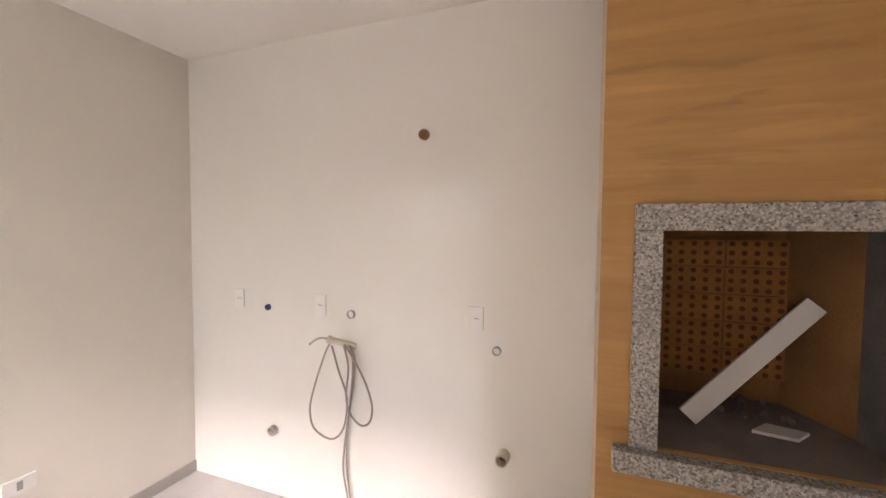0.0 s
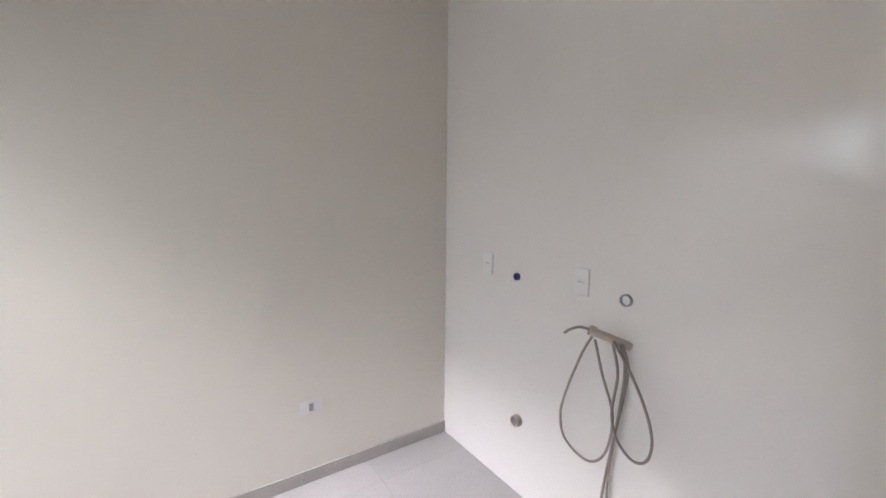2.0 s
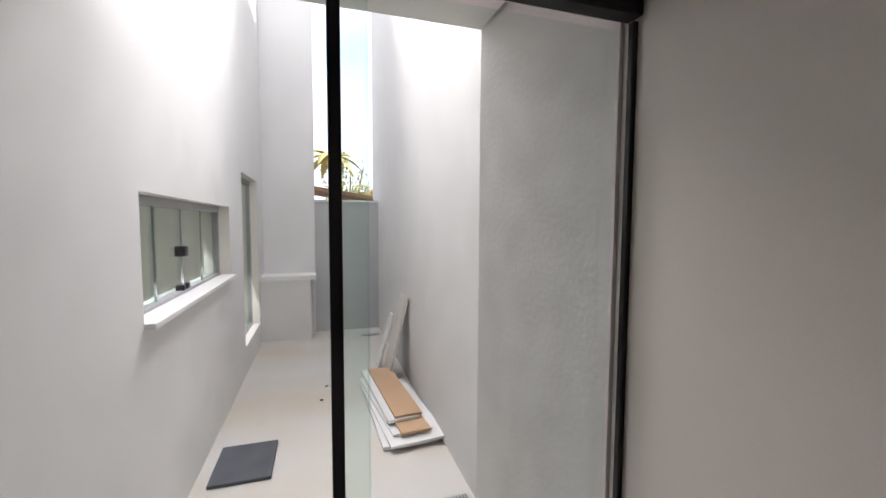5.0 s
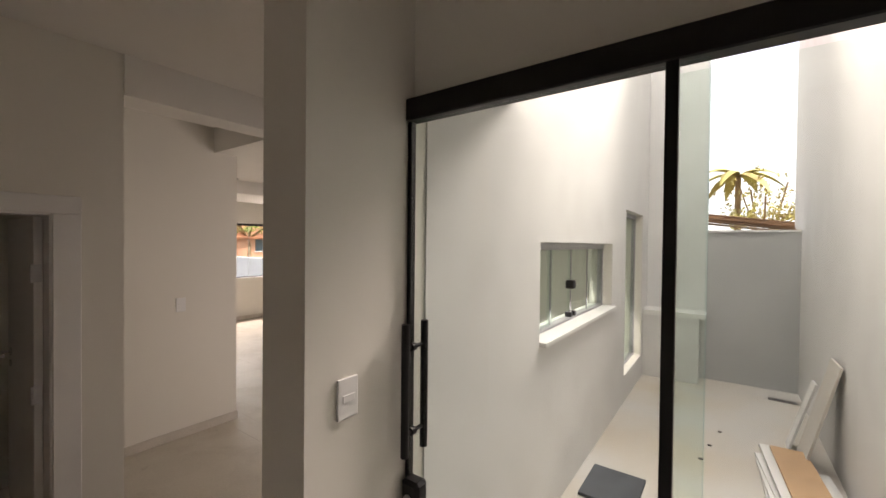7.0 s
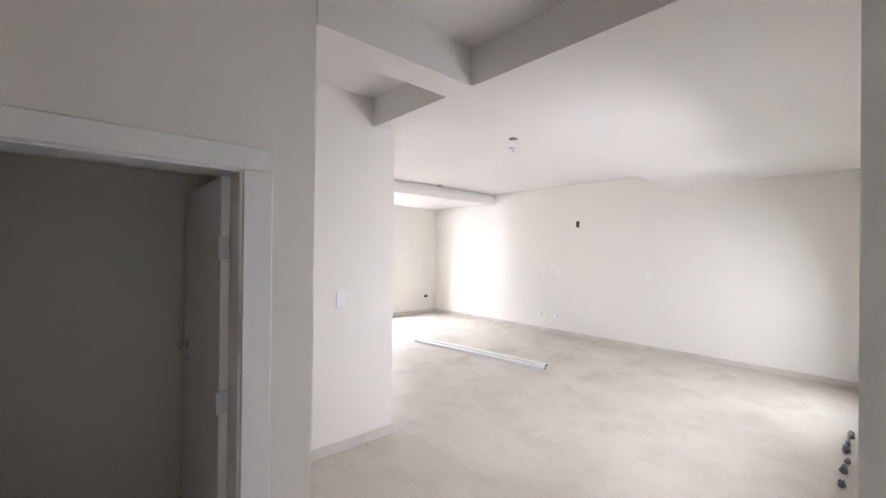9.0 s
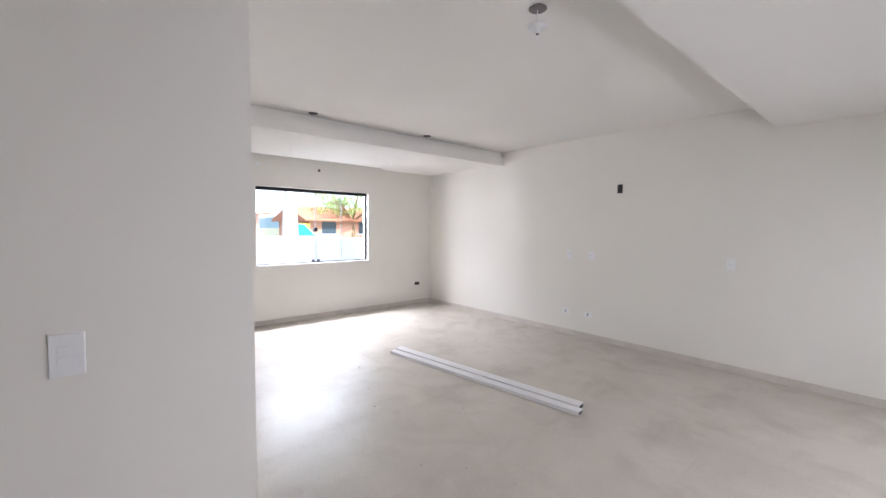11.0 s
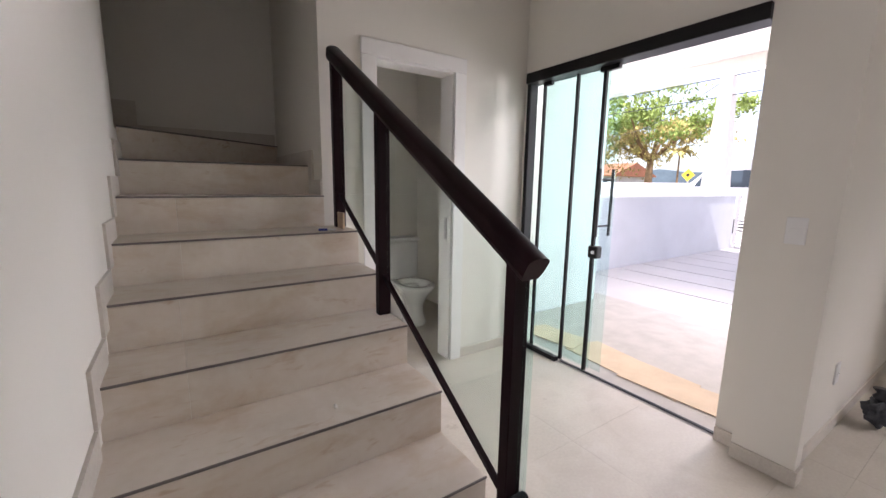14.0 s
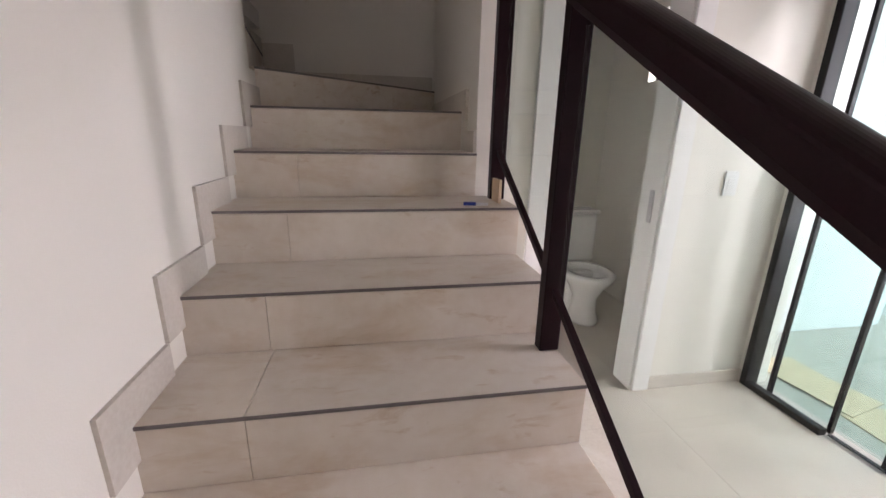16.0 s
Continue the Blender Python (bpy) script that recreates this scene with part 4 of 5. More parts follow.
open_box("high_wall_box", "y", 0.0, 1, -3.847, 2.004, 0.032, 0.055, "empty dark wall box high on the wall")
open_box("low_wall_box", "x", 0.0, -1, 0.315, 0.393, 0.055, 0.030, "empty dark wall box under the window wall")
open_box("small_wall_box", "x", 0.0, -1, 2.30, 2.40, 0.018, 0.018, "small empty hole over the front window")


def pipe_stub(name, x, z, r, length, ring, label, inner=None):
    """A pipe end that comes out of the kitchen wall."""
    th = thing(name, (x, YP, z), label, "pipe end", "pipe ends")
    bm = bmesh.new()
    n = 24
    rings = []
    for rr, yy in ((r, YP + 0.002), (r, YP - length), (r * 0.78, YP - length), (r * 0.78, YP - length * 0.3)):
        rings.append([bm.verts.new((x + rr * math.cos(2 * math.pi * i / n), yy, z + rr * math.sin(2 * math.pi * i / n))) for i in range(n)])
    for p, q in zip(rings, rings[1:]):
        for i in range(n):
            bm.faces.new((p[i], p[(i + 1) % n], q[(i + 1) % n], q[i]))
    part("pipe", bm, ring, th, smooth=False)
    bm = bmesh.new()
    cyl(bm, (x, YP - length * 0.32, z), (x, YP - length * 0.28, z), r * 0.79, n=24)
    part("bore", bm, inner or M_DKPLASTIC, th)


pipe_stub("water_outlet", -8.567, 1.16, 0.019, 0.012, M_BLUE, "small blue threaded water outlet")
pipe_stub("water_outlet", -7.979, 1.163, 0.024, 0.014, M_GREYP, "small grey water outlet with dark ring", M_PLASTIC)
pipe_stub("water_outlet", -7.158, 1.05, 0.022, 0.014, M_GREYP, "small grey capped water outlet", M_PLASTIC)
pipe_stub("drain_outlet", -8.532, 0.407, 0.030, 0.03, M_PIPE, "round grey drain pipe end", M_GREYP)
pipe_stub("drain_outlet", -7.115, 0.545, 0.030, 0.07, M_PIPE, "round cream drain pipe end", M_COPPER)
pipe_stub("gas_outlet", -7.545, 2.115, 0.027, 0.02, M_COPPER, "round brown hole with a threaded ring", M_COPPER)

# coiled cable hung on a conduit
cc = thing("cable_coil", (-8.02, YP, 0.0), "grey flexible cable coiled over a white conduit stub", "cable")
bm = bmesh.new()
cyl(bm, (-7.955, YP + 0.004, 0.985), (-8.045, YP - 0.095, 1.035), 0.017, n=16)
cyl(bm, (-8.045, YP - 0.095, 1.035), (-8.06, YP - 0.11, 1.043), 0.021, n=16)
part("conduit", bm, M_PIPE, cc, "short cream plastic conduit")
Y1 = YP - 0.035
tube("cable_loop", [(-8.055, YP - 0.08, 1.03), (-8.12, Y1 - 0.03, 0.92), (-8.21, Y1 - 0.01, 0.70), (-8.238, Y1, 0.58), (-8.205, Y1, 0.485), (-8.09, Y1, 0.45), (-8.01, Y1, 0.53), (-7.985, Y1 - 0.005, 0.70), (-8.03, Y1 - 0.02, 0.86), (-8.05, Y1 - 0.05, 1.0)], 0.0055, M_CABLE, cc)
tube("cable_loop", [(-7.985, Y1 - 0.03, 1.01), (-7.94, Y1 - 0.01, 0.93), (-7.87, Y1, 0.80), (-7.83, Y1, 0.68), (-7.845, Y1, 0.59), (-7.90, Y1, 0.562), (-7.96, Y1 - 0.01, 0.62), (-7.985, Y1 - 0.012, 0.72), (-7.965, Y1 - 0.02, 0.88), (-7.985, Y1 - 0.03, 1.0)], 0.0055, M_CABLE, cc)
tube("cable_loop", [(-7.975, Y1, 1.0), (-7.955, Y1 + 0.01, 0.90), (-7.97, Y1 + 0.01, 0.70), (-8.01, Y1 + 0.01, 0.42), (-8.02, Y1 + 0.01, 0.28), (-7.99, YP - 0.03, 0.14), (-7.96, YP - 0.05, 0.05), (-7.90, YP - 0.09, 0.007), (-7.80, YP - 0.12, 0.006)], 0.0055, M_CABLE, cc)
tube("cable_loop", [(-7.965, Y1, 1.0), (-7.945, Y1 + 0.015, 0.88), (-7.985, Y1 + 0.015, 0.60), (-8.0, Y1 + 0.015, 0.40), (-7.995, Y1 + 0.015, 0.25), (-7.965, YP - 0.03, 0.10), (-7.92, YP - 0.06, 0.007)], 0.005, M_CABLE, cc)
tube("cable_end", [(-8.055, YP - 0.105, 1.042), (-8.09, YP - 0.13, 1.05), (-8.13, YP - 0.14, 1.03), (-8.15, YP - 0.145, 1.012)], 0.0055, M_CABLE, cc)

# ---- barbecue: a wood-clad box that stands out from the wall ----
YF = 7.14                                         # its face
BX0, BX1, BZ0, BZ1 = -6.556, -5.98, 1.008, 1.634  # opening
YB = 7.655                                        # back of the niche
pn = thing("barbecue_panel", (-6.25, YF, 0), "oak veneer box round the built-in barbecue", "wall panel", kind="structure")
def under(ob, parent, name):
    """Makes a wall mesh a part of a thing."""
    ob.name = name
    ob.parent = parent
    ob.matrix_parent_inverse = Matrix.Translation(-parent.location)
    for key in ("kind", "label"):
        if key in ob:
            del ob[key]
under(wall("veneer", "y", YF, YF + 0.018, PX + 0.001, XD - 0.001, 0.0, ZC - 0.001, M_WOOD, "", [(BX0, BX1, BZ0, BZ1)]), pn, "veneer")
bm = bmesh.new()
box(bm, PX, YF + 0.003, 0.0, PX + 0.02, YA - 0.013, ZC - 0.002)
part("side_panel", bm, M_WOODEDGE, pn, "pale side panel")
bq = thing("barbecue", (-6.27, YF, BZ0 - 0.065), "built-in barbecue niche with grey granite frame and brick lining", "barbecue")
for nm, b in (("granite_upright", (BX0 - 0.074, YF - 0.018, BZ0, BX0, YF - 0.001, BZ1)),
              ("granite_upright", (BX1, YF - 0.018, BZ0, BX1 + 0.074, YF - 0.001, BZ1)),
              ("granite_head", (BX0 - 0.074, YF - 0.018, BZ1 + 0.0006, BX1 + 0.074, YF - 0.001, BZ1 + 0.074)),
              ("granite_sill", (BX0 - 0.118, YF - 0.05, BZ0 - 0.062, BX1 + 0.118, YF - 0.001, BZ0 - 0.0006))):
    bm = bmesh.new()
    box(bm, *b, 0.003)
    part(nm, bm, M_GRANITE, bq)
bm = bmesh.new()
box(bm, BX0 - 0.03, YF + 0.0, BZ0 - 0.05, BX1 + 0.03, YB + 0.05, BZ0 - 0.002)
part("hearth", bm, M_HEARTH, bq, "dusty grey stone hearth")
for nm, b, m in (("lining", (BX0 - 0.05, YF + 0.019, BZ0 - 0.002, BX0 - 0.001, YB + 0.05, BZ1 + 0.3), M_SLATE),
                 ("lining", (BX1 + 0.001, YF + 0.019, BZ0 - 0.002, BX1 + 0.05, YB + 0.05, BZ1 + 0.3), M_SLATE),
                 ("back_lining", (BX0 - 0.001, YB, BZ0 - 0.002, BX1 + 0.001, YB + 0.05, BZ1 + 0.3), M_MORTAR),
                 ("hood", (BX0 - 0.001, YF + 0.019, BZ1 + 0.25, BX1 + 0.001, YB, BZ1 + 0.30), M_SLATE)):
    bm = bmesh.new()
    box(bm, *b)
    part(nm, bm, m, bq)
bm = bmesh.new()
prism(bm, [(-6.085, YB - 0.001), (BX1 - 0.0, 7.42), (BX1 - 0.0005, YB - 0.001)], "z", BZ0 - 0.001, BZ1 + 0.1)
part("cheek", bm, M_MORTAR, bq, "ochre plastered cheek")
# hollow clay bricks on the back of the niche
# each hole is a flat disc; its inner shade is put into the colour
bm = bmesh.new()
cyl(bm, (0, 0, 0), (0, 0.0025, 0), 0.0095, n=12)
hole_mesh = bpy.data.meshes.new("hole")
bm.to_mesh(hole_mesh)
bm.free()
hole_mesh.materials.append(M_HOLE_SHADE)
def brick(x0, z0, w, h, nx, nz):
    """A hollow clay brick laid on edge, with flat dark discs for its round holes."""
    bm = bmesh.new()
    box(bm, x0 + 0.001, YB - 0.032, z0 + 0.001, x0 + w - 0.001, YB - 0.001, z0 + h - 0.001, 0.002)
    b = part("brick", bm, M_BRICK, bq)
    for i in range(nx):
        for j in range(nz):
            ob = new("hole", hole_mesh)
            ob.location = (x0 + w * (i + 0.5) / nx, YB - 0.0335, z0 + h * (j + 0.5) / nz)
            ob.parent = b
for r in range(5):
    z0 = 1.607 - (r + 1) * 0.102
    brick(-6.52, z0, 0.245, 0.102, 6, 3)
    brick(-6.275, z0, 0.192, 0.102, 5, 3)
bl = thing("loose_board", (-6.4, 7.35, BZ0), "white laminate offcut leaning in the barbecue", "board")
bm = bmesh.new()
box(bm, -0.032, -0.008, 0.0, 0.030, 0.008, 0.52, 0.001)
bmesh.ops.transform(bm, matrix=Matrix.Translation((-6.435, 7.36, BZ0 + 0.020)) @ Matrix.Rotation(radians(-10), 4, "X") @ Matrix.Rotation(radians(42), 4, "Y"), verts=bm.verts[:])
part("offcut", bm, M_WHITEBOARD, bl)
random.seed(4)
for i in range(14):
    r = random.uniform(0.010, 0.028)
    bm = bmesh.new()
    m = Matrix.Translation((random.uniform(-6.36, -6.12), random.uniform(7.46, 7.60), BZ0 + r * 0.55)) @ Euler([random.uniform(0, 3) for _ in range(3)]).to_matrix().to_4x4() @ Matrix.Diagonal((r, r * 0.8, r * 0.6, 1))
    bmesh.ops.create_icosphere(bm, subdivisions=1, radius=1, matrix=m)
    solid("rubble_piece", bm, M_SLATE, "dark rubble piece on the barbecue hearth", "rubble", group="hearth rubble")
bm = bmesh.new()
prism(bm, [(-6.26, 7.36), (-6.20, 7.43), (-6.10, 7.40), (-6.15, 7.34)], "z", BZ0 - 0.0015, BZ0 + 0.008)
solid("tile_shard", bm, M_WHITEBOARD, "pale broken tile shard on the hearth", "shard")

# ---- bulbs and downlight holes ----
def bulb(name, x, y, drop, label):
    th = thing(name, (x, y, ZC), label, "ceiling lamp", "bare lampholders")
    bm = bmesh.new()
    lathe(bm, [(0.045, -0.001), (0.05, -0.006), (0.048, -0.010), (0.03, -0.012)], (x, y, ZC), 20)
    part("ceiling_hole", bm, M_NOSE, th, "dark round hole in the ceiling")
    tube("wire", [(x, y, ZC - 0.01), (x + 0.004, y, ZC - 0.05), (x - 0.003, y, ZC - 0.1), (x, y, ZC - drop)], 0.0025, M_PLASTIC, th)
    bm = bmesh.new()
    lathe(bm, [(0.012, 0.0), (0.018, -0.012), (0.055, -0.018), (0.056, -0.024), (0.02, -0.03), (0.018, -0.06), (0.012, -0.062)], (x, y, ZC - drop), 20)
    part("lampholder", bm, M_PLASTIC, th, "white plastic lampholder", True)
    bm = bmesh.new()
    cyl(bm, (x, y, ZC - drop - 0.0622), (x, y, ZC - drop - 0.064), 0.010, n=14)
    part("socket", bm, M_DKPLASTIC, th)


bulb("bare_lampholder", -2.86, 5.83, 0.20, "white lampholder hanging on a wire in the entrance")
bulb("bare_lampholder", -4.83, 3.11, 0.08, "white lampholder hanging from the living room ceiling")
for y in (3.215, 1.645):
    th = thing("downlight_hole", (-1.99, y, ZC), "empty round downlight hole with hanging wires", "downlight", "downlight holes")
    bm = bmesh.new()
    lathe(bm, [(0.052, -0.0005), (0.05, -0.004), (0.03, -0.008)], (-1.985, y, ZC), 22)
    part("hole", bm, M_DKPLASTIC, th)
    tube("wire", [(-1.985, y, ZC - 0.004), (-1.98, y + 0.015, ZC - 0.02), (-1.985, y + 0.03, ZC - 0.012)], 0.002, M_COPPER, th)

for y in (3.074, 1.51):
    tube("ceiling_wire", [(-0.92, y, ZF - 0.004), (-0.918, y + 0.004, ZF - 0.03), (-0.925, y - 0.003, ZF - 0.07)], 0.003, M_PLASTIC, None, "short white wire hanging from the bay ceiling", "wire")

# ---- loose things in the living room ----
def plank(name, a, b, w, h, z, label):
    """A long white profile lying from a to b."""
    a, b = Vector((*a, 0)), Vector((*b, 0))
    d = (b - a).normalized()
    s = Vector((-d.y, d.x, 0)) * w / 2
    th = thing(name, (*((a + b) / 2)[:2], z), label, "plank", "white profiles")
    bm = bmesh.new()
    prism(bm, [tuple((a + s)[:2]), tuple((b + s)[:2]), tuple((b - s)[:2]), tuple((a - s)[:2])], "z", z, z + h)
    bmesh.ops.bevel(bm, geom=bm.edges[:], offset=0.003, segments=1, affect="EDGES")
    part("board", bm, M_WHITEBOARD, th)
    e = a - d * 0.001
    bm = bmesh.new()
    prism(bm, [tuple((e + s * 0.8)[:2]), tuple((e + d * 0.002 + s * 0.8)[:2]), tuple((e + d * 0.002 - s * 0.8)[:2]), tuple((e - s * 0.8)[:2])], "z", z + 0.006, z + h - 0.008)
    part("hollow_end", bm, M_DKPLASTIC, th, "dark hollow end")


plank("white_profile", (-4.58, 2.10), (-2.31, 2.40), 0.085, 0.035, 0.0, "long white hollow profile lying on the floor")
plank("white_profile", (-4.53, 2.00), (-2.27, 2.295), 0.10, 0.042, 0.0, "long white hollow profile beside another")

sb = thing("dark_bundle", (-1.12, 4.53, 0), "crumpled dark grey bag on the floor by the wall", "bag")
bm = bmesh.new()
bmesh.ops.create_icosphere(bm, subdivisions=4, radius=1.0)
for v in bm.verts:
    k = 0.75 + 0.45 * noise.noise(v.co * 2.3 + Vector((3, 1, 5))) + 0.12 * noise.noise(v.co * 7)
    v.co = Vector((v.co.x * 0.10 * k, v.co.y * 0.075 * k, max(-0.10, v.co.z * 0.10 * k)))
bmesh.ops.translate(bm, vec=(-1.12, 4.545, 0.098), verts=bm.verts[:])
part("bag", bm, M_CLOTH, sb, smooth=True)
bm = bmesh.new()
lathe(bm, [(0.02, 0), (0.035, 0.03), (0.02, 0.05), (0.04, 0.075)], (-1.13, 4.55, 0.16), 14)
part("knot", bm, M_DKPLASTIC, sb, "dark twisted neck", True)

random.seed(31)
for x, y in ((-3.05, 3.15), (-2.75, 3.45), (-3.4, 3.3), (-2.2, 1.6), (-3.9, 2.75), (-4.5, 3.3), (-4.3, 3.5), (-2.5, 2.95), (-3.0, 2.8)):
    bm = bmesh.new()
    r = random.uniform(0.006, 0.012)
    bmesh.ops.create_icosphere(bm, subdivisions=1, radius=r, matrix=Matrix.Translation((x, y, r * 0.3)) @ Matrix.Diagonal((1.5, 1, 0.5, 1)))
    solid("floor_crumb", bm, M_GROUT, "small grey mortar crumb on the floor", "crumb", group="floor crumbs")

random.seed(17)
for i, (y, r) in enumerate(((1.76, 0.036), (1.98, 0.028), (2.14, 0.038), (2.36, 0.026), (2.55, 0.033), (2.80, 0.030))):
    bm = bmesh.new()
    bmesh.ops.create_icosphere(bm, subdivisions=3, radius=1.0)
    for v in bm.verts:
        k = 0.85 + 0.4 * noise.noise(v.co * 1.7 + Vector((i * 3.1, 0, 0)))
        v.co = Vector((v.co.x * r * 0.75 * k, v.co.y * r * 1.9 * k, max(-r * 0.7, v.co.z * r * 0.9 * k)))
    bmesh.ops.translate(bm, vec=(-7.305 + random.uniform(-0.012, 0.012), y, r * 0.7), verts=bm.verts[:])
    solid("grey_rag", bm, M_RAG, "crumpled grey rag on the floor beside the wall", "rag", group="rags beside the wall", smooth=True)
bm = bmesh.new()
box(bm, -7.442, 2.22, 0.0, -7.392, 2.46, 0.055, 0.004)
solid("pale_offcut", bm, M_PIPE, "cream plastic offcut lying at the skirting", "offcut")

# paint cans in the store
def can(name, x, y, z, r, h, mat, label):
    th = thing(name, (x, y, z), label, "paint can", "stacked cans")
    bm = bmesh.new()
    lathe(bm, [(r * 0.97, 0.0), (r, 0.006), (r, h - 0.01), (r * 1.03, h - 0.004), (r * 1.03, h)], (x, y, z), 28)
    part("body", bm, mat, th, smooth=False)
    bm = bmesh.new()
    lathe(bm, [(r * 0.96, 0), (r * 0.95, 0.006), (r * 0.80, 0.004), (r * 0.78, 0.002)], (x, y, z + h), 28)
    part("lid", bm, M_DKPLASTIC, th)
    bm = bmesh.new()
    lathe(bm, [(r * 1.004, 0.0), (r * 1.004, h * 0.3)], (x, y, z + h * 0.35), 28)
    part("label", bm, M_CARD, th, "plain label band")


can("paint_can", -5.40, 6.76, 0.0, 0.14, 0.37, M_RED, "dark red paint bucket with black lid")
can("paint_can", -5.42, 6.78, 0.377, 0.085, 0.13, M_RED, "small red paint can on a bucket")

# small things on the stairs
def crumb(name, p, r, label, n, seed):
    random.seed(seed)
    bm = bmesh.new()
    for i in range(n):
        q = Vector(p) + Vector((random.uniform(-1, 1), random.uniform(-1, 1), 0)) * r * (0 if n == 1 else 1.1)
        m = Matrix.Translation(q + Vector((0, 0, r * 0.5))) @ Euler([random.uniform(0, 3) for _ in range(3)]).to_matrix().to_4x4() @ Matrix.Diagonal((r, r * 0.7, r * 0.6, 1))
        bmesh.ops.create_icosphere(bm, subdivisions=2, radius=1, matrix=m)
    for v in bm.verts:
        v.co += Vector((noise.noise(v.co * 90), noise.noise(v.co * 90 + Vector((9, 0, 0))), 0)) * r * 0.3
    return solid(name, bm, M_CRUMB, label, "plaster crumb")


crumb("plaster_crumb", (-3.93, 5.50, 3 * RISE), 0.009, "small white plaster crumb on a tread", 2, 3)
pen = thing("pen", (-3.66, 6.30, 6 * RISE), "blue and white pen lying on a tread", "pen")
bm = bmesh.new()
cyl(bm, (-3.745, 6.30, 6 * RISE + 0.006), (-3.655, 6.285, 6 * RISE + 0.006), 0.0055, n=10)
part("barrel", bm, M_PLASTIC, pen)
bm = bmesh.new()
cyl(bm, (-3.745, 6.300, 6 * RISE + 0.007), (-3.70, 6.2925, 6 * RISE + 0.007), 0.0066, n=10)
part("cap", bm, M_BLUE, pen)
bm = bmesh.new()
box(bm, -3.602, 6.33, 6 * RISE, -3.590, 6.42, 6 * RISE + 0.09, 0.002)
solid("wood_offcut", bm, M_CARD, "small raw wood offcut standing on a tread", "offcut")

# ---- toilet ----
tl = thing("toilet", (-2.70, 7.6, 0), "white ceramic close-coupled toilet", "toilet")
TX, TY = -2.535, 7.42
bm = bmesh.new()
lathe(bm, [(0.105, 0.0), (0.11, 0.03), (0.085, 0.10), (0.085, 0.20), (0.13, 0.29), (0.175, 0.35), (0.185, 0.385), (0.18, 0.395), (0.13, 0.395), (0.12, 0.37), (0.06, 0.28)], (TX, TY, 0), 32, 1.0, 1.28)
part("bowl", bm, M_PORCELAIN, tl, smooth=True)
bm = bmesh.new()
box(bm, TX - 0.10, TY + 0.05, 0.0, TX + 0.10, TY + 0.40, 0.36, 0.03, 3)
part("pedestal", bm, M_PORCELAIN, tl)
bm = bmesh.new()
box(bm, TX - 0.185, TY + 0.24, 0.38, TX + 0.185, TY + 0.42, 0.76, 0.025, 3)
part("cistern", bm, M_PORCELAIN, tl)
bm = bmesh.new()
box(bm, TX - 0.195, TY + 0.23, 0.762, TX + 0.195, TY + 0.43, 0.795, 0.012, 3)
part("cistern_lid", bm, M_PORCELAIN, tl)
bm = bmesh.new()
cyl(bm, (TX, TY + 0.33, 0.795), (TX, TY + 0.33, 0.803), 0.02, n=20)
part("flush_button", bm, M_CHROME, tl, "chrome flush button")

# ---- side yard ----
YE, XYW = 0.41, -9.24
slab("side_yard_ground", (XYW - 0.2, 0.2, -0.15, XW0, YC - 0.09, -0.006), M_CONCRETE, "stained pale concrete floor of the side yard")
wall("wall_neighbour", "x", XYW - 0.2, XYW, -0.2, 4.65, -0.15, 6.2, M_PLASTER, "tall pale plastered wall beside the yard")
bm = bmesh.new()
prism(bm, [(XB - 0.4, 4.65), (-9.105, 4.65), (XB + 0.012, 5.41), (XB - 0.4, 5.41)], "z", -0.15, 5.9)
solid("wall_yard_pier", bm, M_PIER, "rough white plastered pier outside the glass door", "", "structure")
slab("porch_soffit", (-9.105, 4.65, 2.43, XW0, 5.36, 2.70), M_CEIL, "white soffit over the glass door")
wall("wall_porch_upper", "y", 4.65, 4.80, -9.105, XW0, 2.70, 5.9, M_PLASTER, "pale plastered upper wall over the porch")
wall("wall_yard_face", "x", XW0 - 0.006, XW0 - 0.001, 0.0, 5.375, -0.006, 5.9, M_PLASTER, "pale plastered outer face of the house",
     [(2.50, 4.297, 1.085, 1.707), (0.86, 1.90, 0.28, 2.08)])
wall("wall_yard_end", "y", YE - 0.15, YE, XYW, -8.34, -0.15, 1.87, M_GREYWALL, "grey painted wall that ends the side yard")
slab("wall_cap", (XYW, YE - 0.18, 1.8705, -8.34, YE + 0.03, 1.895), M_TRIM, "thin white coping on the grey wall")
wall("wall_yard_column", "y", 0.2, 0.43, -8.34, XW0 - 0.007, -0.15, 6.2, M_PLASTER, "pale plastered return wall at the yard end")
wall("meter_housing", "y", 0.431, 0.74, -8.28, XW0 - 0.007, -0.006, 0.80, M_PLASTER, "low pale plastered housing at the yard end")
slab("meter_housing_top", (-8.35, 0.431, 0.8005, XW0 - 0.007, 0.76, 0.862), M_TRIM, "white stone top of the low housing")
slab("slate_slab", (-8.10, 3.36, -0.006, -7.745, 3.79, 0.018), M_MAT, "dark grey slate slab lying on the yard floor", "", "slab", 0.004)


def sheet(name, c, size, rz, z, mat, label, tilt=None):
    """A flat board: centre, size, turn; tilt leans it on the wall."""
    th = thing(name, (c[0], c[1], z), label, "board", "stacked boards")
    bm = bmesh.new()
    box(bm, -size[0] / 2, -size[1] / 2, 0, size[0] / 2, size[1] / 2, size[2], 0.001)
    m = Matrix.Translation((c[0], c[1], z)) @ Matrix.Rotation(radians(rz), 4, "Z")
    if tilt:
        m = m @ Matrix.Rotation(radians(tilt), 4, "Y")
    bmesh.ops.transform(bm, matrix=m, verts=bm.verts[:])
    part("board", bm, mat, th)


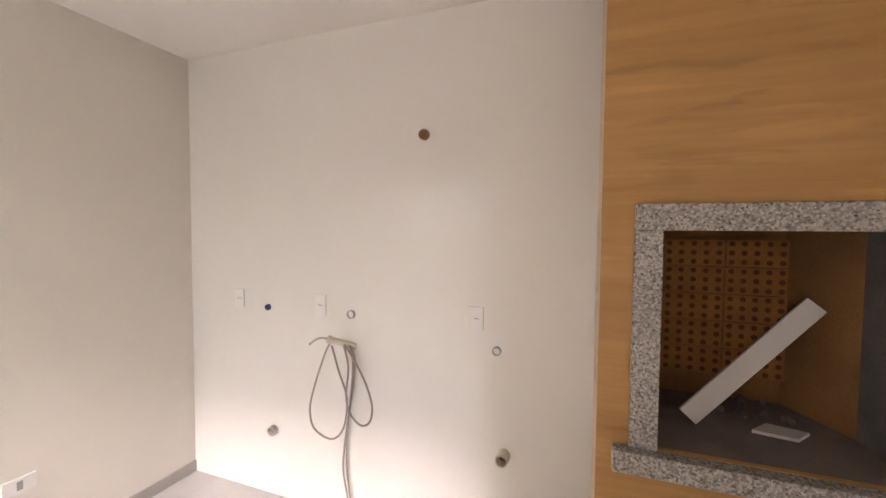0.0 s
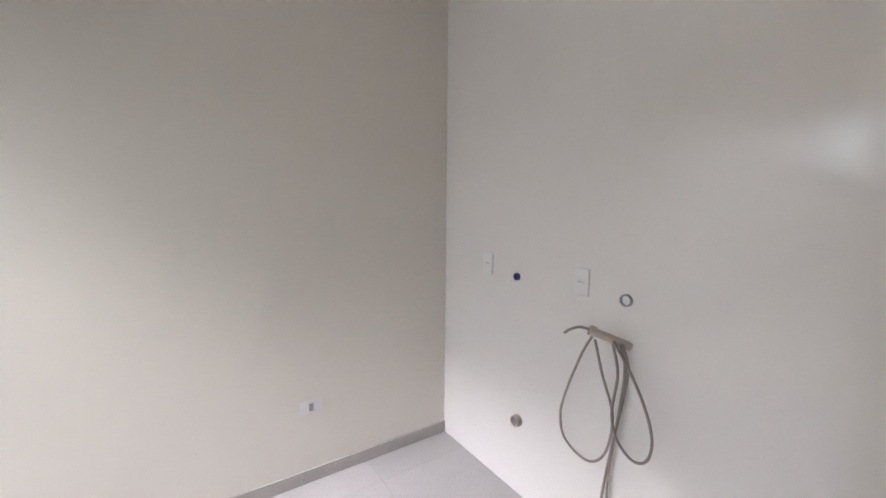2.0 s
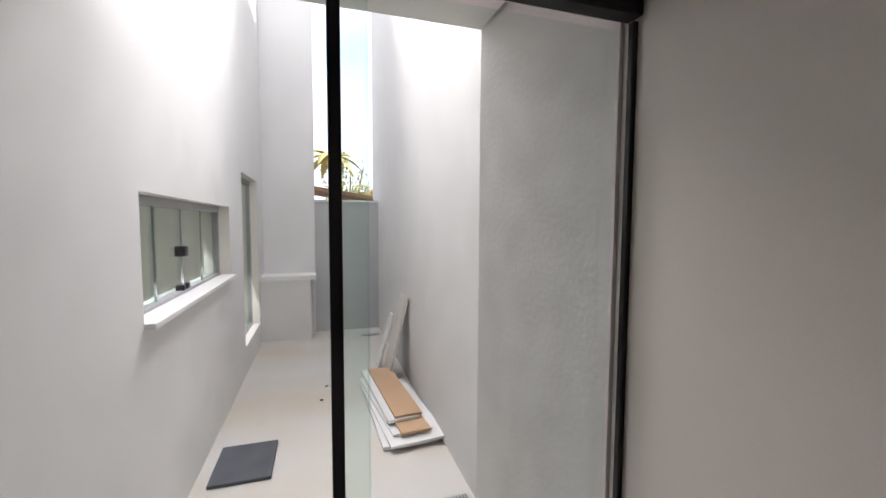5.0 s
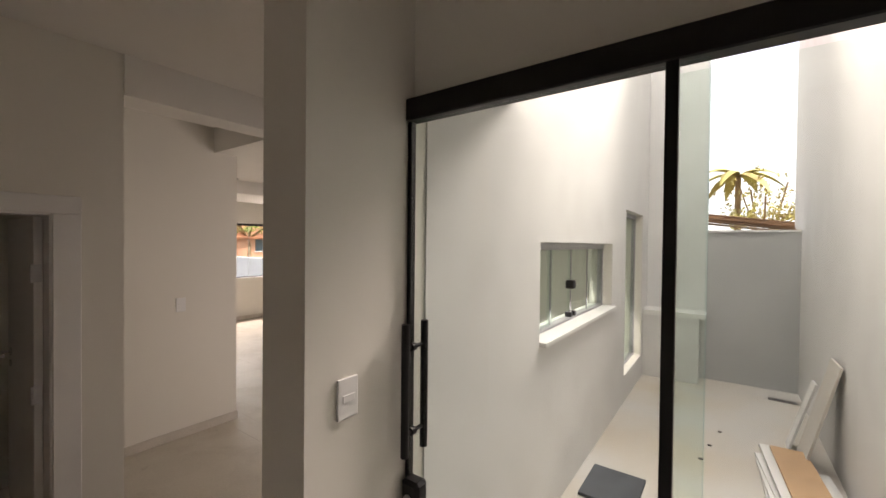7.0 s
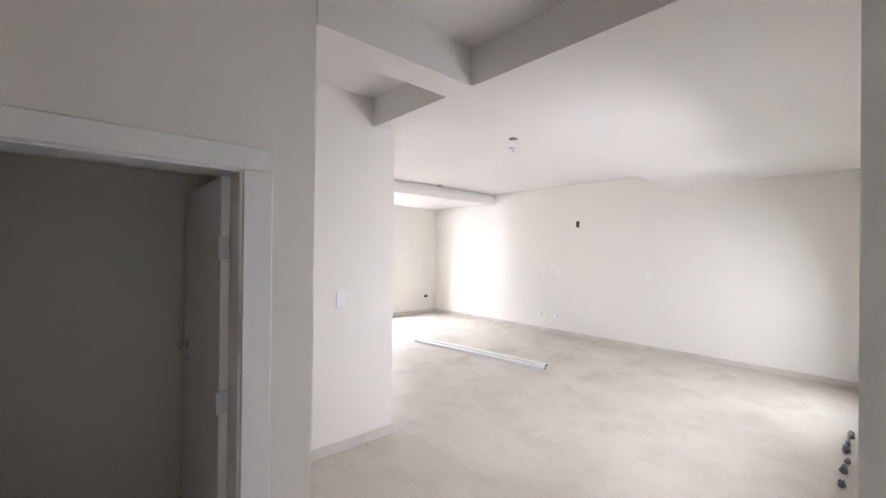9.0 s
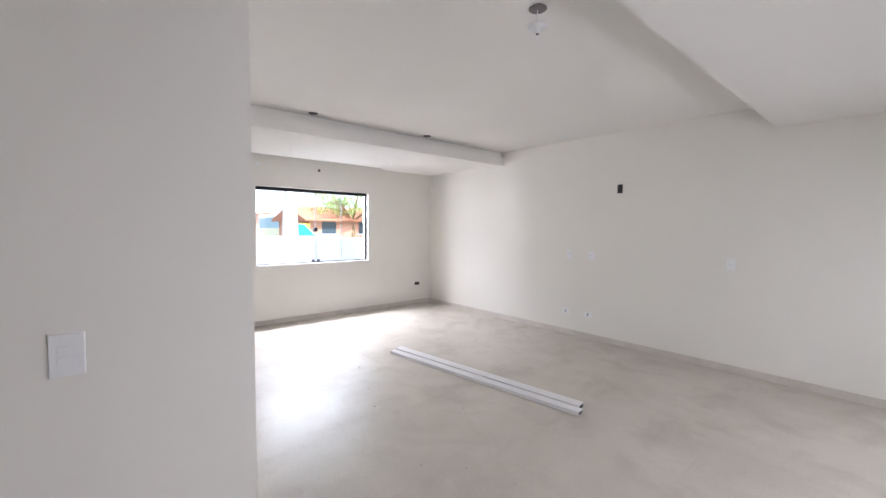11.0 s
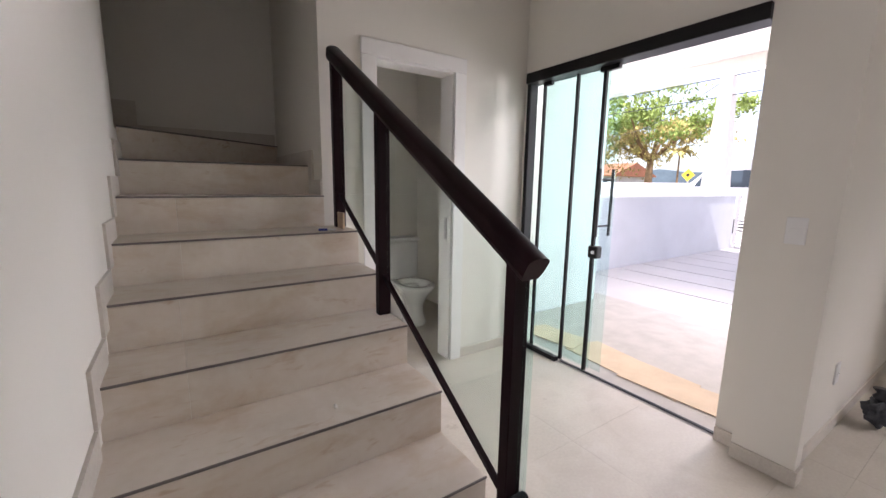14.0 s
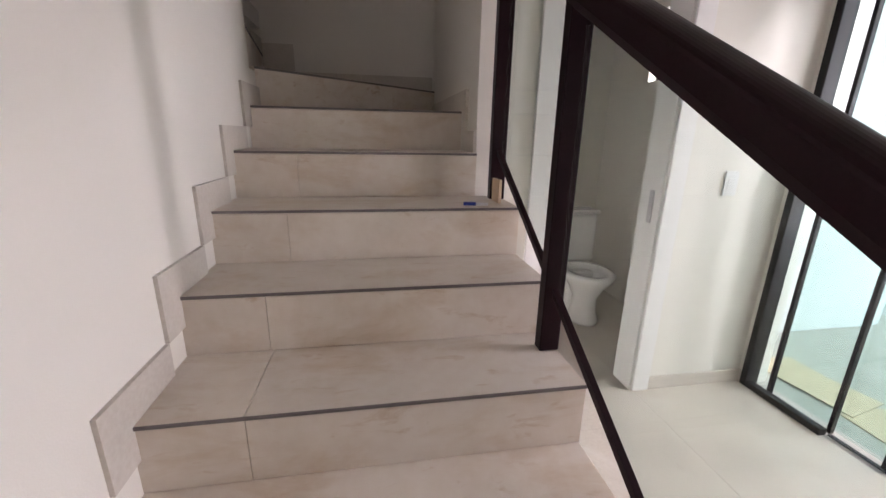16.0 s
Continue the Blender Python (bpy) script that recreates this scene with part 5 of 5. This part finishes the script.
sheet("board", (-8.985, 3.15), (0.40, 1.08, 0.03), 2, -0.004, M_WHITEBOARD, "thick white board at the foot of the pile")
sheet("board", (-9.01, 3.16), (0.42, 1.14, 0.018), 5, 0.030, M_WHITEBOARD, "large white laminate board on the pile")
sheet("board", (-8.965, 3.06), (0.30, 1.12, 0.018), 7, 0.050, M_WHITEBOARD, "white laminate board on the pile")
sheet("board", (-8.995, 3.12), (0.22, 1.08, 0.018), 6, 0.070, M_TANBOARD, "raw brown fibreboard on the pile")
sheet("board", (-8.945, 2.96), (0.24, 1.08, 0.02), 5, 0.090, M_WHITEBOARD, "narrow white board on the pile")
sheet("board", (-8.99, 2.97), (0.215, 1.03, 0.018), 4.5, 0.112, M_TANBOARD, "raw brown fibreboard on top of the pile")
# leaning panels
for yc, w, ln, off, mat, lab in ((2.07, 0.15, 0.60, 0.25, M_WHITEBOARD, "narrow white board leaning on the yard wall"),
                                 (2.42, 0.32, 0.86, 0.22, M_CONCRETE, "pale grey board leaning on the yard wall")):
    th = thing("leaning_board", (XYW + off, yc, -0.006), lab, "board", "leaning boards")
    bm = bmesh.new()
    box(bm, -0.009, -w / 2, 0, 0.009, w / 2, ln, 0.001)
    ang = -math.asin((off - 0.02) / ln) if w > 0.2 else -math.asin(0.16 / ln)
    bmesh.ops.transform(bm, matrix=Matrix.Translation((XYW + off, yc, -0.001)) @ Matrix.Rotation(ang, 4, "Y"), verts=bm.verts[:])
    part("board", bm, mat, th)


def grate(name, x0, y0, x1, y1, z, label):
    """A flat floor drain with slots."""
    th = thing(name, ((x0 + x1) / 2, (y0 + y1) / 2, z), label, "floor drain", "floor drains")
    bm = bmesh.new()
    box(bm, x0, y0, z, x1, y1, z + 0.003)
    part("tray", bm, M_JOINT, th)
    n = 12
    for i in range(n):
        bm = bmesh.new()
        xa = x0 + (x1 - x0) * i / n
        box(bm, xa + 0.002, y0 + 0.004, z + 0.003, xa + (x1 - x0) / n - 0.006, y1 - 0.004, z + 0.007)
        part("bar", bm, M_STEEL, th)


grate("floor_drain", -9.21, 4.26, -8.99, 4.40, -0.006, "steel slotted floor drain in the yard")
grate("floor_drain", -9.19, 0.72, -8.95, 0.83, -0.006, "steel slotted floor drain by the grey wall")
random.seed(9)
for i, (x, y) in enumerate(((-8.45, 2.45), (-8.52, 2.1), (-8.40, 2.75))):
    bm = bmesh.new()
    bmesh.ops.create_icosphere(bm, subdivisions=1, radius=0.014, matrix=Matrix.Translation((x, y, 0.0)) @ Matrix.Diagonal((1.4, 1, 0.6, 1)))
    solid("debris_bit", bm, M_JOINT, "small dark debris bit on the yard floor", "debris")
# neighbour's timber stack and roof behind the wall
ts = thing("timber_stack", (-8.8, -0.3, 1.9), "weathered planks and clay tiles stacked behind the wall", "timber stack")
random.seed(12)
for i in range(9):
    bm = bmesh.new()
    box(bm, -0.55, -0.06, 0, 0.55, 0.06, 0.022, 0.002)
    m = Matrix.Translation((-8.75 + random.uniform(-0.05, 0.05), -0.05 - 0.09 * i, 1.93 + 0.018 * i + (0.03 if i % 2 else 0))) @ Matrix.Rotation(radians(random.uniform(-6, 6)), 4, "Z") @ Matrix.Rotation(radians(-8), 4, "Y")
    bmesh.ops.transform(bm, matrix=m, verts=bm.verts[:])
    part("plank", bm, M_OLDWOOD, ts)
bm = bmesh.new()
box(bm, -9.24, -1.0, -0.15, -8.2, -0.12, 1.90)
part("shed_wall", bm, M_SALMON, ts)

# ---- front yard, street ----
ZG = -0.10
slab("ground", (-900, -900, -0.6, 900, 900, -0.16), M_GROUND, "dry grassy ground that reaches the horizon")
slab("road", (10.5, -250, -0.159, 17.0, 250, -0.135), M_ASPHALT, "grey asphalt street in front of the house")
slab("pavement", (6.8, -60, -0.159, 10.3, 60, -0.105), M_PAVE, "pale concrete pavement along the street")
slab("driveway_base", (0.2, -0.45, -0.159, 6.8, 8.25, ZG - 0.012), M_JOINT, "dark joints under the driveway slabs")
slab("entrance_base", (XE + 0.17, 4.85, -0.159, 0.2, 8.25, ZG - 0.012), M_JOINT, "dark joints under the entrance slabs")
slab("entrance_step", (XE + 0.17, 4.86, ZG - 0.011, -1.35, 8.2, -0.012), M_CONCRETE, "low concrete step outside the entrance")
dv = thing("driveway", (3.0, 4.0, ZG), "pale concrete driveway cast in wide slabs", "driveway", kind="structure")
xs = [-1.35, 1.30, 2.06, 2.82, 3.58, 4.34, 5.10, 5.86, 6.62]
for a, b in zip(xs, xs[1:]):
    for ya, yb in ((-0.44, 4.0), (4.03, 8.24)):
        if b < 1.5 and ya < 4:
            a2 = 0.21
        else:
            a2 = a
        if ya > 4 and b < 1.5:
            ya = 4.87
        bm = bmesh.new()
        box(bm, a2 + 0.018, ya, ZG - 0.011, b - 0.018, yb, ZG, 0.003)
        part("slab", bm, M_PAVE, dv)
wall("boundary_wall_north", "y", 8.25, 8.40, XE + 0.17, 6.65, -0.16, 1.14, M_LILAC, "low pale grey boundary wall")
slab("boundary_coping_north", (XE + 0.17, 8.23, 1.1405, 6.66, 8.42, 1.17), M_TRIM, "thin white coping on the boundary wall")
wall("boundary_wall_south", "y", -0.60, -0.45, 0.2, 6.65, -0.16, 1.14, M_LILAC, "low pale grey boundary wall")
slab("boundary_coping_south", (0.2, -0.62, 1.1405, 6.66, -0.43, 1.17), M_TRIM, "thin white coping on the boundary wall")
wall("boundary_wall_front", "x", 6.65, 6.80, -0.60, 1.60, -0.16, 1.14, M_LILAC, "low front wall beside the gate")
slab("boundary_coping_front", (6.63, -0.62, 1.1405, 6.82, 1.62, 1.17), M_TRIM, "thin white coping on the front wall")
gt = thing("slatted_gate", (6.7, 4.9, ZG), "white metal sliding gate with level slats and dark end posts", "gate")
for i in range(15):
    z = -0.05 + i * 0.078
    bm = bmesh.new()
    box(bm, 6.69, 1.70, z, 6.71, 8.17, z + 0.042, 0.003)
    part("slat", bm, M_TRIM, gt)
for y in (3.3, 4.9, 6.5):
    bm = bmesh.new()
    box(bm, 6.712, y - 0.025, ZG, 6.75, y + 0.025, 1.12, 0.003)
    part("post", bm, M_TRIM, gt)
for y in (1.665, 8.205):
    bm = bmesh.new()
    box(bm, 6.68, y - 0.034, ZG, 6.75, y + 0.034, 1.15, 0.003)
    part("end_post", bm, M_GREYP, gt, "dark grey end post")
# canopy over the entrance
slab("canopy", (XE + 0.17, YL + 0.16, 2.72, 1.0, 8.4, 2.95), M_CEIL, "white concrete canopy over the entrance")
slab("canopy_beam", (0.78, YL + 0.16, 2.59, 0.96, 8.4, 2.72), M_CEIL, "white edge beam under the canopy")
slab("porch_side_wall", (XE + 0.17, 7.04, -0.10, -0.27, 7.19, 2.72), M_PLASTER, "white plastered pier outside the entrance")
cb = thing("cardboard_sheet", (-1.75, 5.6, -0.012), "flat torn cardboard sheets outside the entrance", "cardboard")
for (x0, y0, x1, y1, rz) in ((-1.80, 4.95, -1.48, 5.75, 3), (-1.78, 5.30, -1.42, 6.25, -4), (-1.75, 6.2, -1.45, 6.75, 6)):
    bm = bmesh.new()
    w, h = x1 - x0, y1 - y0
    vs = [(-w / 2, -h / 2), (w / 2, -h / 2 + 0.03), (w / 2 - 0.02, 0.0), (w / 2 + 0.01, h / 2 - 0.05), (0.0, h / 2), (-w / 2, h / 2 - 0.02)]
    prism(bm, vs, "z", 0, 0.005)
    bmesh.ops.transform(bm, matrix=Matrix.Translation(((x0 + x1) / 2, (y0 + y1) / 2, -0.011 + 0.005 * (rz > 0))) @ Matrix.Rotation(radians(rz), 4, "Z"), verts=bm.verts[:])
    part("sheet", bm, M_CARD, cb)
# ---- beyond the walls ----
def tree(name, x, y, h, spread, n_leaf, seed, label, mats, trunk_r=0.22, low=0.42):
    """A tapered trunk, forked limbs and a loose crown of small leaves."""
    random.seed(seed)
    th = thing(name, (x, y, -0.16), label, "tree", "street trees")
    bm = bmesh.new()
    fork = Vector((x + random.uniform(-0.3, 0.3), y, h * low))
    cyl(bm, (x, y, -0.3), tuple(fork), trunk_r, trunk_r * 0.62, 12)
    part("trunk", bm, M_BARK, th)
    tips = []
    for i in range(9):
        a = 2 * math.pi * i / 9 + random.uniform(-0.3, 0.3)
        r = spread * random.uniform(0.55, 1.0)
        mid = fork + Vector((math.cos(a) * r * 0.5, math.sin(a) * r * 0.5, h * random.uniform(0.12, 0.25)))
        tip = fork + Vector((math.cos(a) * r, math.sin(a) * r, h * random.uniform(0.18, 0.50)))
        bm = bmesh.new()
        cyl(bm, tuple(fork), tuple(mid), trunk_r * 0.42, trunk_r * 0.25, 8)
        cyl(bm, tuple(mid), tuple(tip), trunk_r * 0.25, 0.02, 8)
        part("limb", bm, M_BARK, th)
        tips += [tip, mid.lerp(tip, 0.5), mid]
    tips.append(fork + Vector((0, 0, h * 0.5)))
    # clumps of leaves with gaps between them; the first material takes the upper ones
    clumps = [c + Vector((random.gauss(0, 1), random.gauss(0, 1), random.gauss(0, 0.75))) * spread * 0.19
              for c in tips for _ in range(4)]
    clumps.sort(key=lambda c: -c.z - random.uniform(0, 0.22) * h)
    share = len(clumps) / len(mats)
    for mi, mat in enumerate(mats):
        bm = bmesh.new()
        mine = [(c, spread * random.uniform(0.045, 0.115)) for c in clumps[int(mi * share):int((mi + 1) * share)]]
        for i in range(n_leaf // len(mats)):
            c, r = random.choice(mine)
            p = c + Vector((random.gauss(0, 1), random.gauss(0, 1), random.gauss(0, 0.6))) * r
            s = random.uniform(0.06, 0.145) * (h / 7)
            q = Euler([random.uniform(0, 6.28) for _ in range(3)]).to_matrix()
            vs = [bm.verts.new(p + q @ Vector(v)) for v in ((-s, 0, 0), (0, -s * 0.45, 0.1 * s), (s, 0, 0), (0, s * 0.45, 0.1 * s))]
            bm.faces.new(vs)
        ob = part("crown", bm, mat, th, "loose crown of small leaves")
        ob["kind"] = "stuff"
    return th


def palm(name, x, y, z0, h, n, length, seed, label, mat):
    """A slim stem and arching leaves."""
    random.seed(seed)
    th = thing(name, (x, y, z0), label, "palm", "palms")
    bm = bmesh.new()
    cyl(bm, (x, y, z0), (x, y, z0 + h), 0.09, 0.06, 10)
    part("stem", bm, M_BARK, th)
    for i in range(n):
        a = 2 * math.pi * i / n + random.uniform(-0.2, 0.2)
        rise = random.uniform(0.3, 0.9)
        bm = bmesh.new()
        last = None
        for k in range(8):
            t = k / 7
            c = Vector((x + math.cos(a) * length * t, y + math.sin(a) * length * t, z0 + h + length * (rise * t - 0.95 * t * t)))
            w = length * 0.14 * math.sin(math.pi * min(1, 0.12 + t * 0.86))
            side = Vector((-math.sin(a), math.cos(a), 0)) * w
            row = [bm.verts.new(c - side - Vector((0, 0, w * 0.4))), bm.verts.new(c), bm.verts.new(c + side - Vector((0, 0, w * 0.4)))]
            if last:
                for j in (0, 1):
                    bm.faces.new((last[j], last[j + 1], row[j + 1], row[j]))
            last = row
        part("frond", bm, mat, th)


tree("street_tree", 21.0, 18.6, 7.6, 4.3, 13000, 5, "spreading street tree with green and yellow leaves", [M_LEAF, M_LEAF, M_LEAF2], 0.3, 0.38)
tree("street_tree", 30.0, 33.0, 6.0, 4.0, 2400, 8, "yellowish tree behind the street", [M_LEAF2, M_LEAF], 0.25, 0.35)
tree("street_tree", 24.0, -11.0, 6.5, 3.6, 3600, 6, "green tree across the street", [M_LEAF, M_LEAF], 0.25, 0.3)
tree("street_tree", 33.0, 1.5, 4.6, 2.6, 2200, 7, "small round green tree behind a house", [M_LEAF, M_LEAF2], 0.2, 0.3)
palm("palm", 30.0, 21.25, -0.16, 4.4, 12, 1.6, 3, "slim palm across the street", M_LEAF2)
tree("yard_tree", -8.95, -5.5, 3.3, 0.9, 1100, 31, "light yellow-green shrub tree behind the grey wall", [M_LEAF2], 0.06, 0.5)
palm("banana_plant", -8.75, -6.0, 0.0, 3.5, 9, 1.0, 9, "tall banana plant behind the grey wall", M_LEAF2)


def utility_pole(name, x, y, w, label):
    th = thing(name, (x, y, -0.11), label, "utility pole", "utility poles")
    bm = bmesh.new()
    def half(z):
        return w * (0.5 - 0.30 * min(1.0, (z + 0.11) / 4.6))
    rings = [[bm.verts.new((x + sx * half(z), y + sy * half(z), z)) for sx, sy in ((-1, -1), (1, -1), (1, 1), (-1, 1))] for z in (-0.11, 4.49, 8.5)]
    for v0, v1 in zip(rings, rings[1:]):
        for i in range(4):
            bm.faces.new((v0[i], v0[(i + 1) % 4], v1[(i + 1) % 4], v1[i]))
    bm.faces.new(rings[0][::-1]), bm.faces.new(rings[-1])
    part("shaft", bm, M_POLE, th)
    for i in range(5):
        z = 1.2 + i * 1.1
        k = half(z + 0.35)
        bm = bmesh.new()
        box(bm, x - k - 0.006, y - 0.035, z, x - k + 0.02, y + 0.035, z + 0.35, 0.004)
        part("slot", bm, M_GREYP, th)
    for z in (5.4, 6.6):
        bm = bmesh.new()
        box(bm, x - 0.05, y - 0.7, z, x + 0.05, y + 0.7, z + 0.09, 0.004)
        part("crossarm", bm, M_OLDWOOD, th)


utility_pole("utility_pole", 8.3, 9.41, 0.66, "pale concrete utility pole beside the street")
utility_pole("utility_pole", 8.3, -0.165, 0.52, "pale concrete utility pole in front of the house")
for z, dy in ((5.52, -0.5), (5.52, 0.5), (4.4, 0.0), (3.9, 0.0)):
    pts = [(8.25, -60 + 12 * i, z - 0.25 * math.sin(math.pi * ((i * 12) % 10) / 10)) for i in range(14)]
    tube("overhead_wire", pts, 0.011, M_DKPLASTIC, None, "thin black overhead wire along the street", "wire", 4)
tube("overhead_wire", [(8.3, 9.35, 4.3), (14, 15, 4.0), (24, 26, 4.6), (34, 36, 5.0)], 0.011, M_DKPLASTIC, None, "thin black overhead wire across the street", "wire", 4)

# van in the street
VY = 7.85                                 # its rear end
vn = thing("van", (13.2, 10.3, -0.135), "white passenger van standing in the street", "van")
bm = bmesh.new()
prism(bm, [(VY + p, q) for p, q in ((0.0, 0.25), (4.9, 0.25), (5.05, 0.85), (4.8, 1.15), (4.15, 1.35), (3.55, 2.05), (3.1, 2.32), (0.3, 2.32), (0.0, 2.1))], "x", 12.3, 14.1)
bmesh.ops.bevel(bm, geom=bm.edges[:], offset=0.06, segments=2, affect="EDGES")
part("body", bm, M_VAN, vn)
for ya, yb, sl in ((VY + 3.15, VY + 3.95, 1), (VY + 2.05, VY + 3.0, 0), (VY + 1.1, VY + 1.95, 0), (VY + 0.25, VY + 1.0, 0)):
    bm = bmesh.new()
    prism(bm, [(ya, 1.35), (yb, 1.35), (yb - 0.38 * sl, 1.95), (ya, 1.95)], "x", 12.287, 12.305)
    part("side_window", bm, M_VANGLASS, vn)
for y in (VY + 0.9, VY + 3.9):
    bm = bmesh.new()
    cyl(bm, (12.28, y, 0.2), (12.50, y, 0.2), 0.335, n=28)
    w = part("wheel", bm, M_RUBBER, vn)
    bm = bmesh.new()
    cyl(bm, (12.272, y, 0.2), (12.29, y, 0.2), 0.19, n=20)
    part("rim", bm, M_STEEL, w)

# street furniture and houses opposite
sg = thing("road_sign", (17.5, 14.5, -0.1), "yellow diamond road sign on a post", "road sign")
bm = bmesh.new()
cyl(bm, (17.5, 14.5, -0.13), (17.5, 14.5, 1.70), 0.035, n=10)
part("post", bm, M_STEEL, sg)
bm = bmesh.new()
prism(bm, [(14.18, 1.93), (14.5, 1.61), (14.82, 1.93), (14.5, 2.25)], "x", 17.455, 17.465)
part("plate", bm, M_YELLOW, sg)
bm = bmesh.new()
cyl(bm, (17.448, 14.5, 1.93), (17.454, 14.5, 1.93), 0.09, n=14)
part("symbol", bm, M_DKPLASTIC, sg)
wall("street_wall", "x", 18.0, 18.2, 4.0, 70.0, -0.16, 1.53, M_PLASTER, "long low white wall across the street")
ah = thing("awning", (17.0, -3.9, -0.16), "blue and yellow canvas stall awning", "awning")
bm = bmesh.new()
prism(bm, [(-4.42, 0.92), (-3.39, 0.95), (-3.39, 1.62), (-3.75, 1.62)], "x", 16.2, 17.2)
part("blue_canvas", bm, M_BANNER, ah)
bm = bmesh.new()
prism(bm, [(-4.55, 1.64), (-4.45, 1.20), (-4.30, 1.10), (-3.77, 1.66)], "x", 17.3, 17.4)
part("yellow_board", bm, M_YELLOW, ah)
for y in (-4.30, -3.45):
    bm = bmesh.new()
    cyl(bm, (16.7, y, -0.16), (16.7, y, 1.2), 0.03, n=10)
    part("post", bm, M_STEEL, ah)


def house(name, x0, y0, x1, y1, h, label, mat, roof_h=1.3):
    th = thing(name, ((x0 + x1) / 2, (y0 + y1) / 2, -0.16), label, "house", "houses opposite")
    bm = bmesh.new()
    box(bm, x0, y0, -0.16, x1, y1, h)
    part("wall", bm, mat, th)
    bm = bmesh.new()
    xm = (x0 + x1) / 2
    prism(bm, [(x0 - 0.5, h), (x1 + 0.5, h), (x1 + 0.5, h + 0.12), (xm, h + roof_h), (x0 - 0.5, h + 0.12)], "y", y0 - 0.5, y1 + 0.5)
    part("roof", bm, M_ROOFTILE, th)
    n = max(2, int((y1 - y0) / 3))
    for i in range(n):
        yy = y0 + (y1 - y0) * (i + 0.5) / n
        bm = bmesh.new()
        box(bm, x0 - 0.03, yy - 0.6, 0.9, x0 - 0.001, yy + 0.6, 2.0)
        wn = part("window", bm, M_VANGLASS, th)
        bm = bmesh.new()
        box(bm, x0 - 0.06, yy - 0.68, 0.82, x0 - 0.031, yy + 0.68, 0.9)
        part("sill", bm, M_TRIM, wn)


house("house", 20.0, -2.4, 26.0, 4.0, 2.2, "low salmon house with a shallow roof", M_SALMON, 0.2)
house("house", 24.0, 12.4, 27.0, 14.9, 2.0, "small roadside hut with a red clay roof", M_SALMON, 0.8)
house("house", 29.0, 26.5, 35.0, 31.0, 2.2, "low house with red clay tile roof", M_PLASTER)
house("house", 24.0, -17.0, 31.0, -7.2, 1.9, "low house with red tile roof behind trees", M_SALMON)
bm = bmesh.new()
pts = [(-220 + i * 20, 6 + 14 * max(0, noise.noise(Vector((i * 0.37, 2.1, 0))) + 0.35)) for i in range(23)]
prism(bm, [(-220, -1)] + pts + [(220, -1)], "x", 320, 330)
solid("far_hills", bm, M_HILL, "blue hazy hills on the horizon", "hills", "structure")
random.seed(21)
bm = bmesh.new()
for i in range(5200):
    y = random.uniform(6, 55)
    p = Vector((random.uniform(18.6, 20.5), y, random.uniform(0.0, 1.1 + 0.7 * noise.noise(Vector((y * 0.4, 0, 0))))))
    s = random.uniform(0.08, 0.2)
    q = Euler([random.uniform(0, 6.28) for _ in range(3)]).to_matrix()
    bm.faces.new([bm.verts.new(p + q @ Vector(v)) for v in ((-s, 0, 0), (0, -s * 0.5, 0), (s, 0, 0), (0, s * 0.5, 0))])
solid("far_hedge", bm, M_LEAF, "overgrown green hedge across the street", "hedge", "stuff")


# ---- floors: porcelain tiles with hairline joints ----
def tiled(name, rects, mat, pitch, label):
    fl = thing(name, ((rects[0][0] + rects[0][2]) / 2, (rects[0][1] + rects[0][3]) / 2, -0.011), label, "floor", kind="structure")
    cache = {}
    for x0, y0, x1, y1 in rects:
        for i in range(math.floor(x0 / pitch), math.ceil(x1 / pitch)):
            for j in range(math.floor(y0 / pitch), math.ceil(y1 / pitch)):
                a, b = max(x0, i * pitch), min(x1, (i + 1) * pitch)
                c, d = max(y0, j * pitch), min(y1, (j + 1) * pitch)
                if b - a < 0.02 or d - c < 0.02:
                    continue
                key = (round(b - a, 3), round(d - c, 3))
                if key not in cache:
                    bm = bmesh.new()
                    w, h = key[0] / 2 - 0.0004, key[1] / 2 - 0.0004
                    box(bm, -w, -h, -0.01, w, h, 0.0)
                    me = bpy.data.meshes.new("tile")
                    bmesh.ops.recalc_face_normals(bm, faces=bm.faces[:])
                    bm.to_mesh(me)
                    bm.free()
                    me.materials.append(mat)
                    cache[key] = me
                ob = new("tile", cache[key])
                ob.parent = fl
                ob.location = Vector(((a + b) / 2, (c + d) / 2, 0.0)) - fl.location
    return fl


slab("floor_bed", (XB, 0.0, -0.15, 0.0, 8.3, -0.0115), M_GROUT, "grey grout bed under the floor tiles")
tiled("floor", [(XW1, 0.0, 0.0, YL), (XW1, YL, XE + 0.01, YN), (XW1, YN, XD + 0.08, YA), (XD + 0.08, YN, SW0 + 0.05, 7.70), (-3.52, YN, XE, 8.25)],
      M_FLOOR, 0.90, "beige porcelain tile floor with hairline joints")
tiled("floor_kitchen", [(XB, YC - 0.09, XW1, YA)], M_KFLOOR, 0.90, "grey porcelain tile floor of the kitchen")
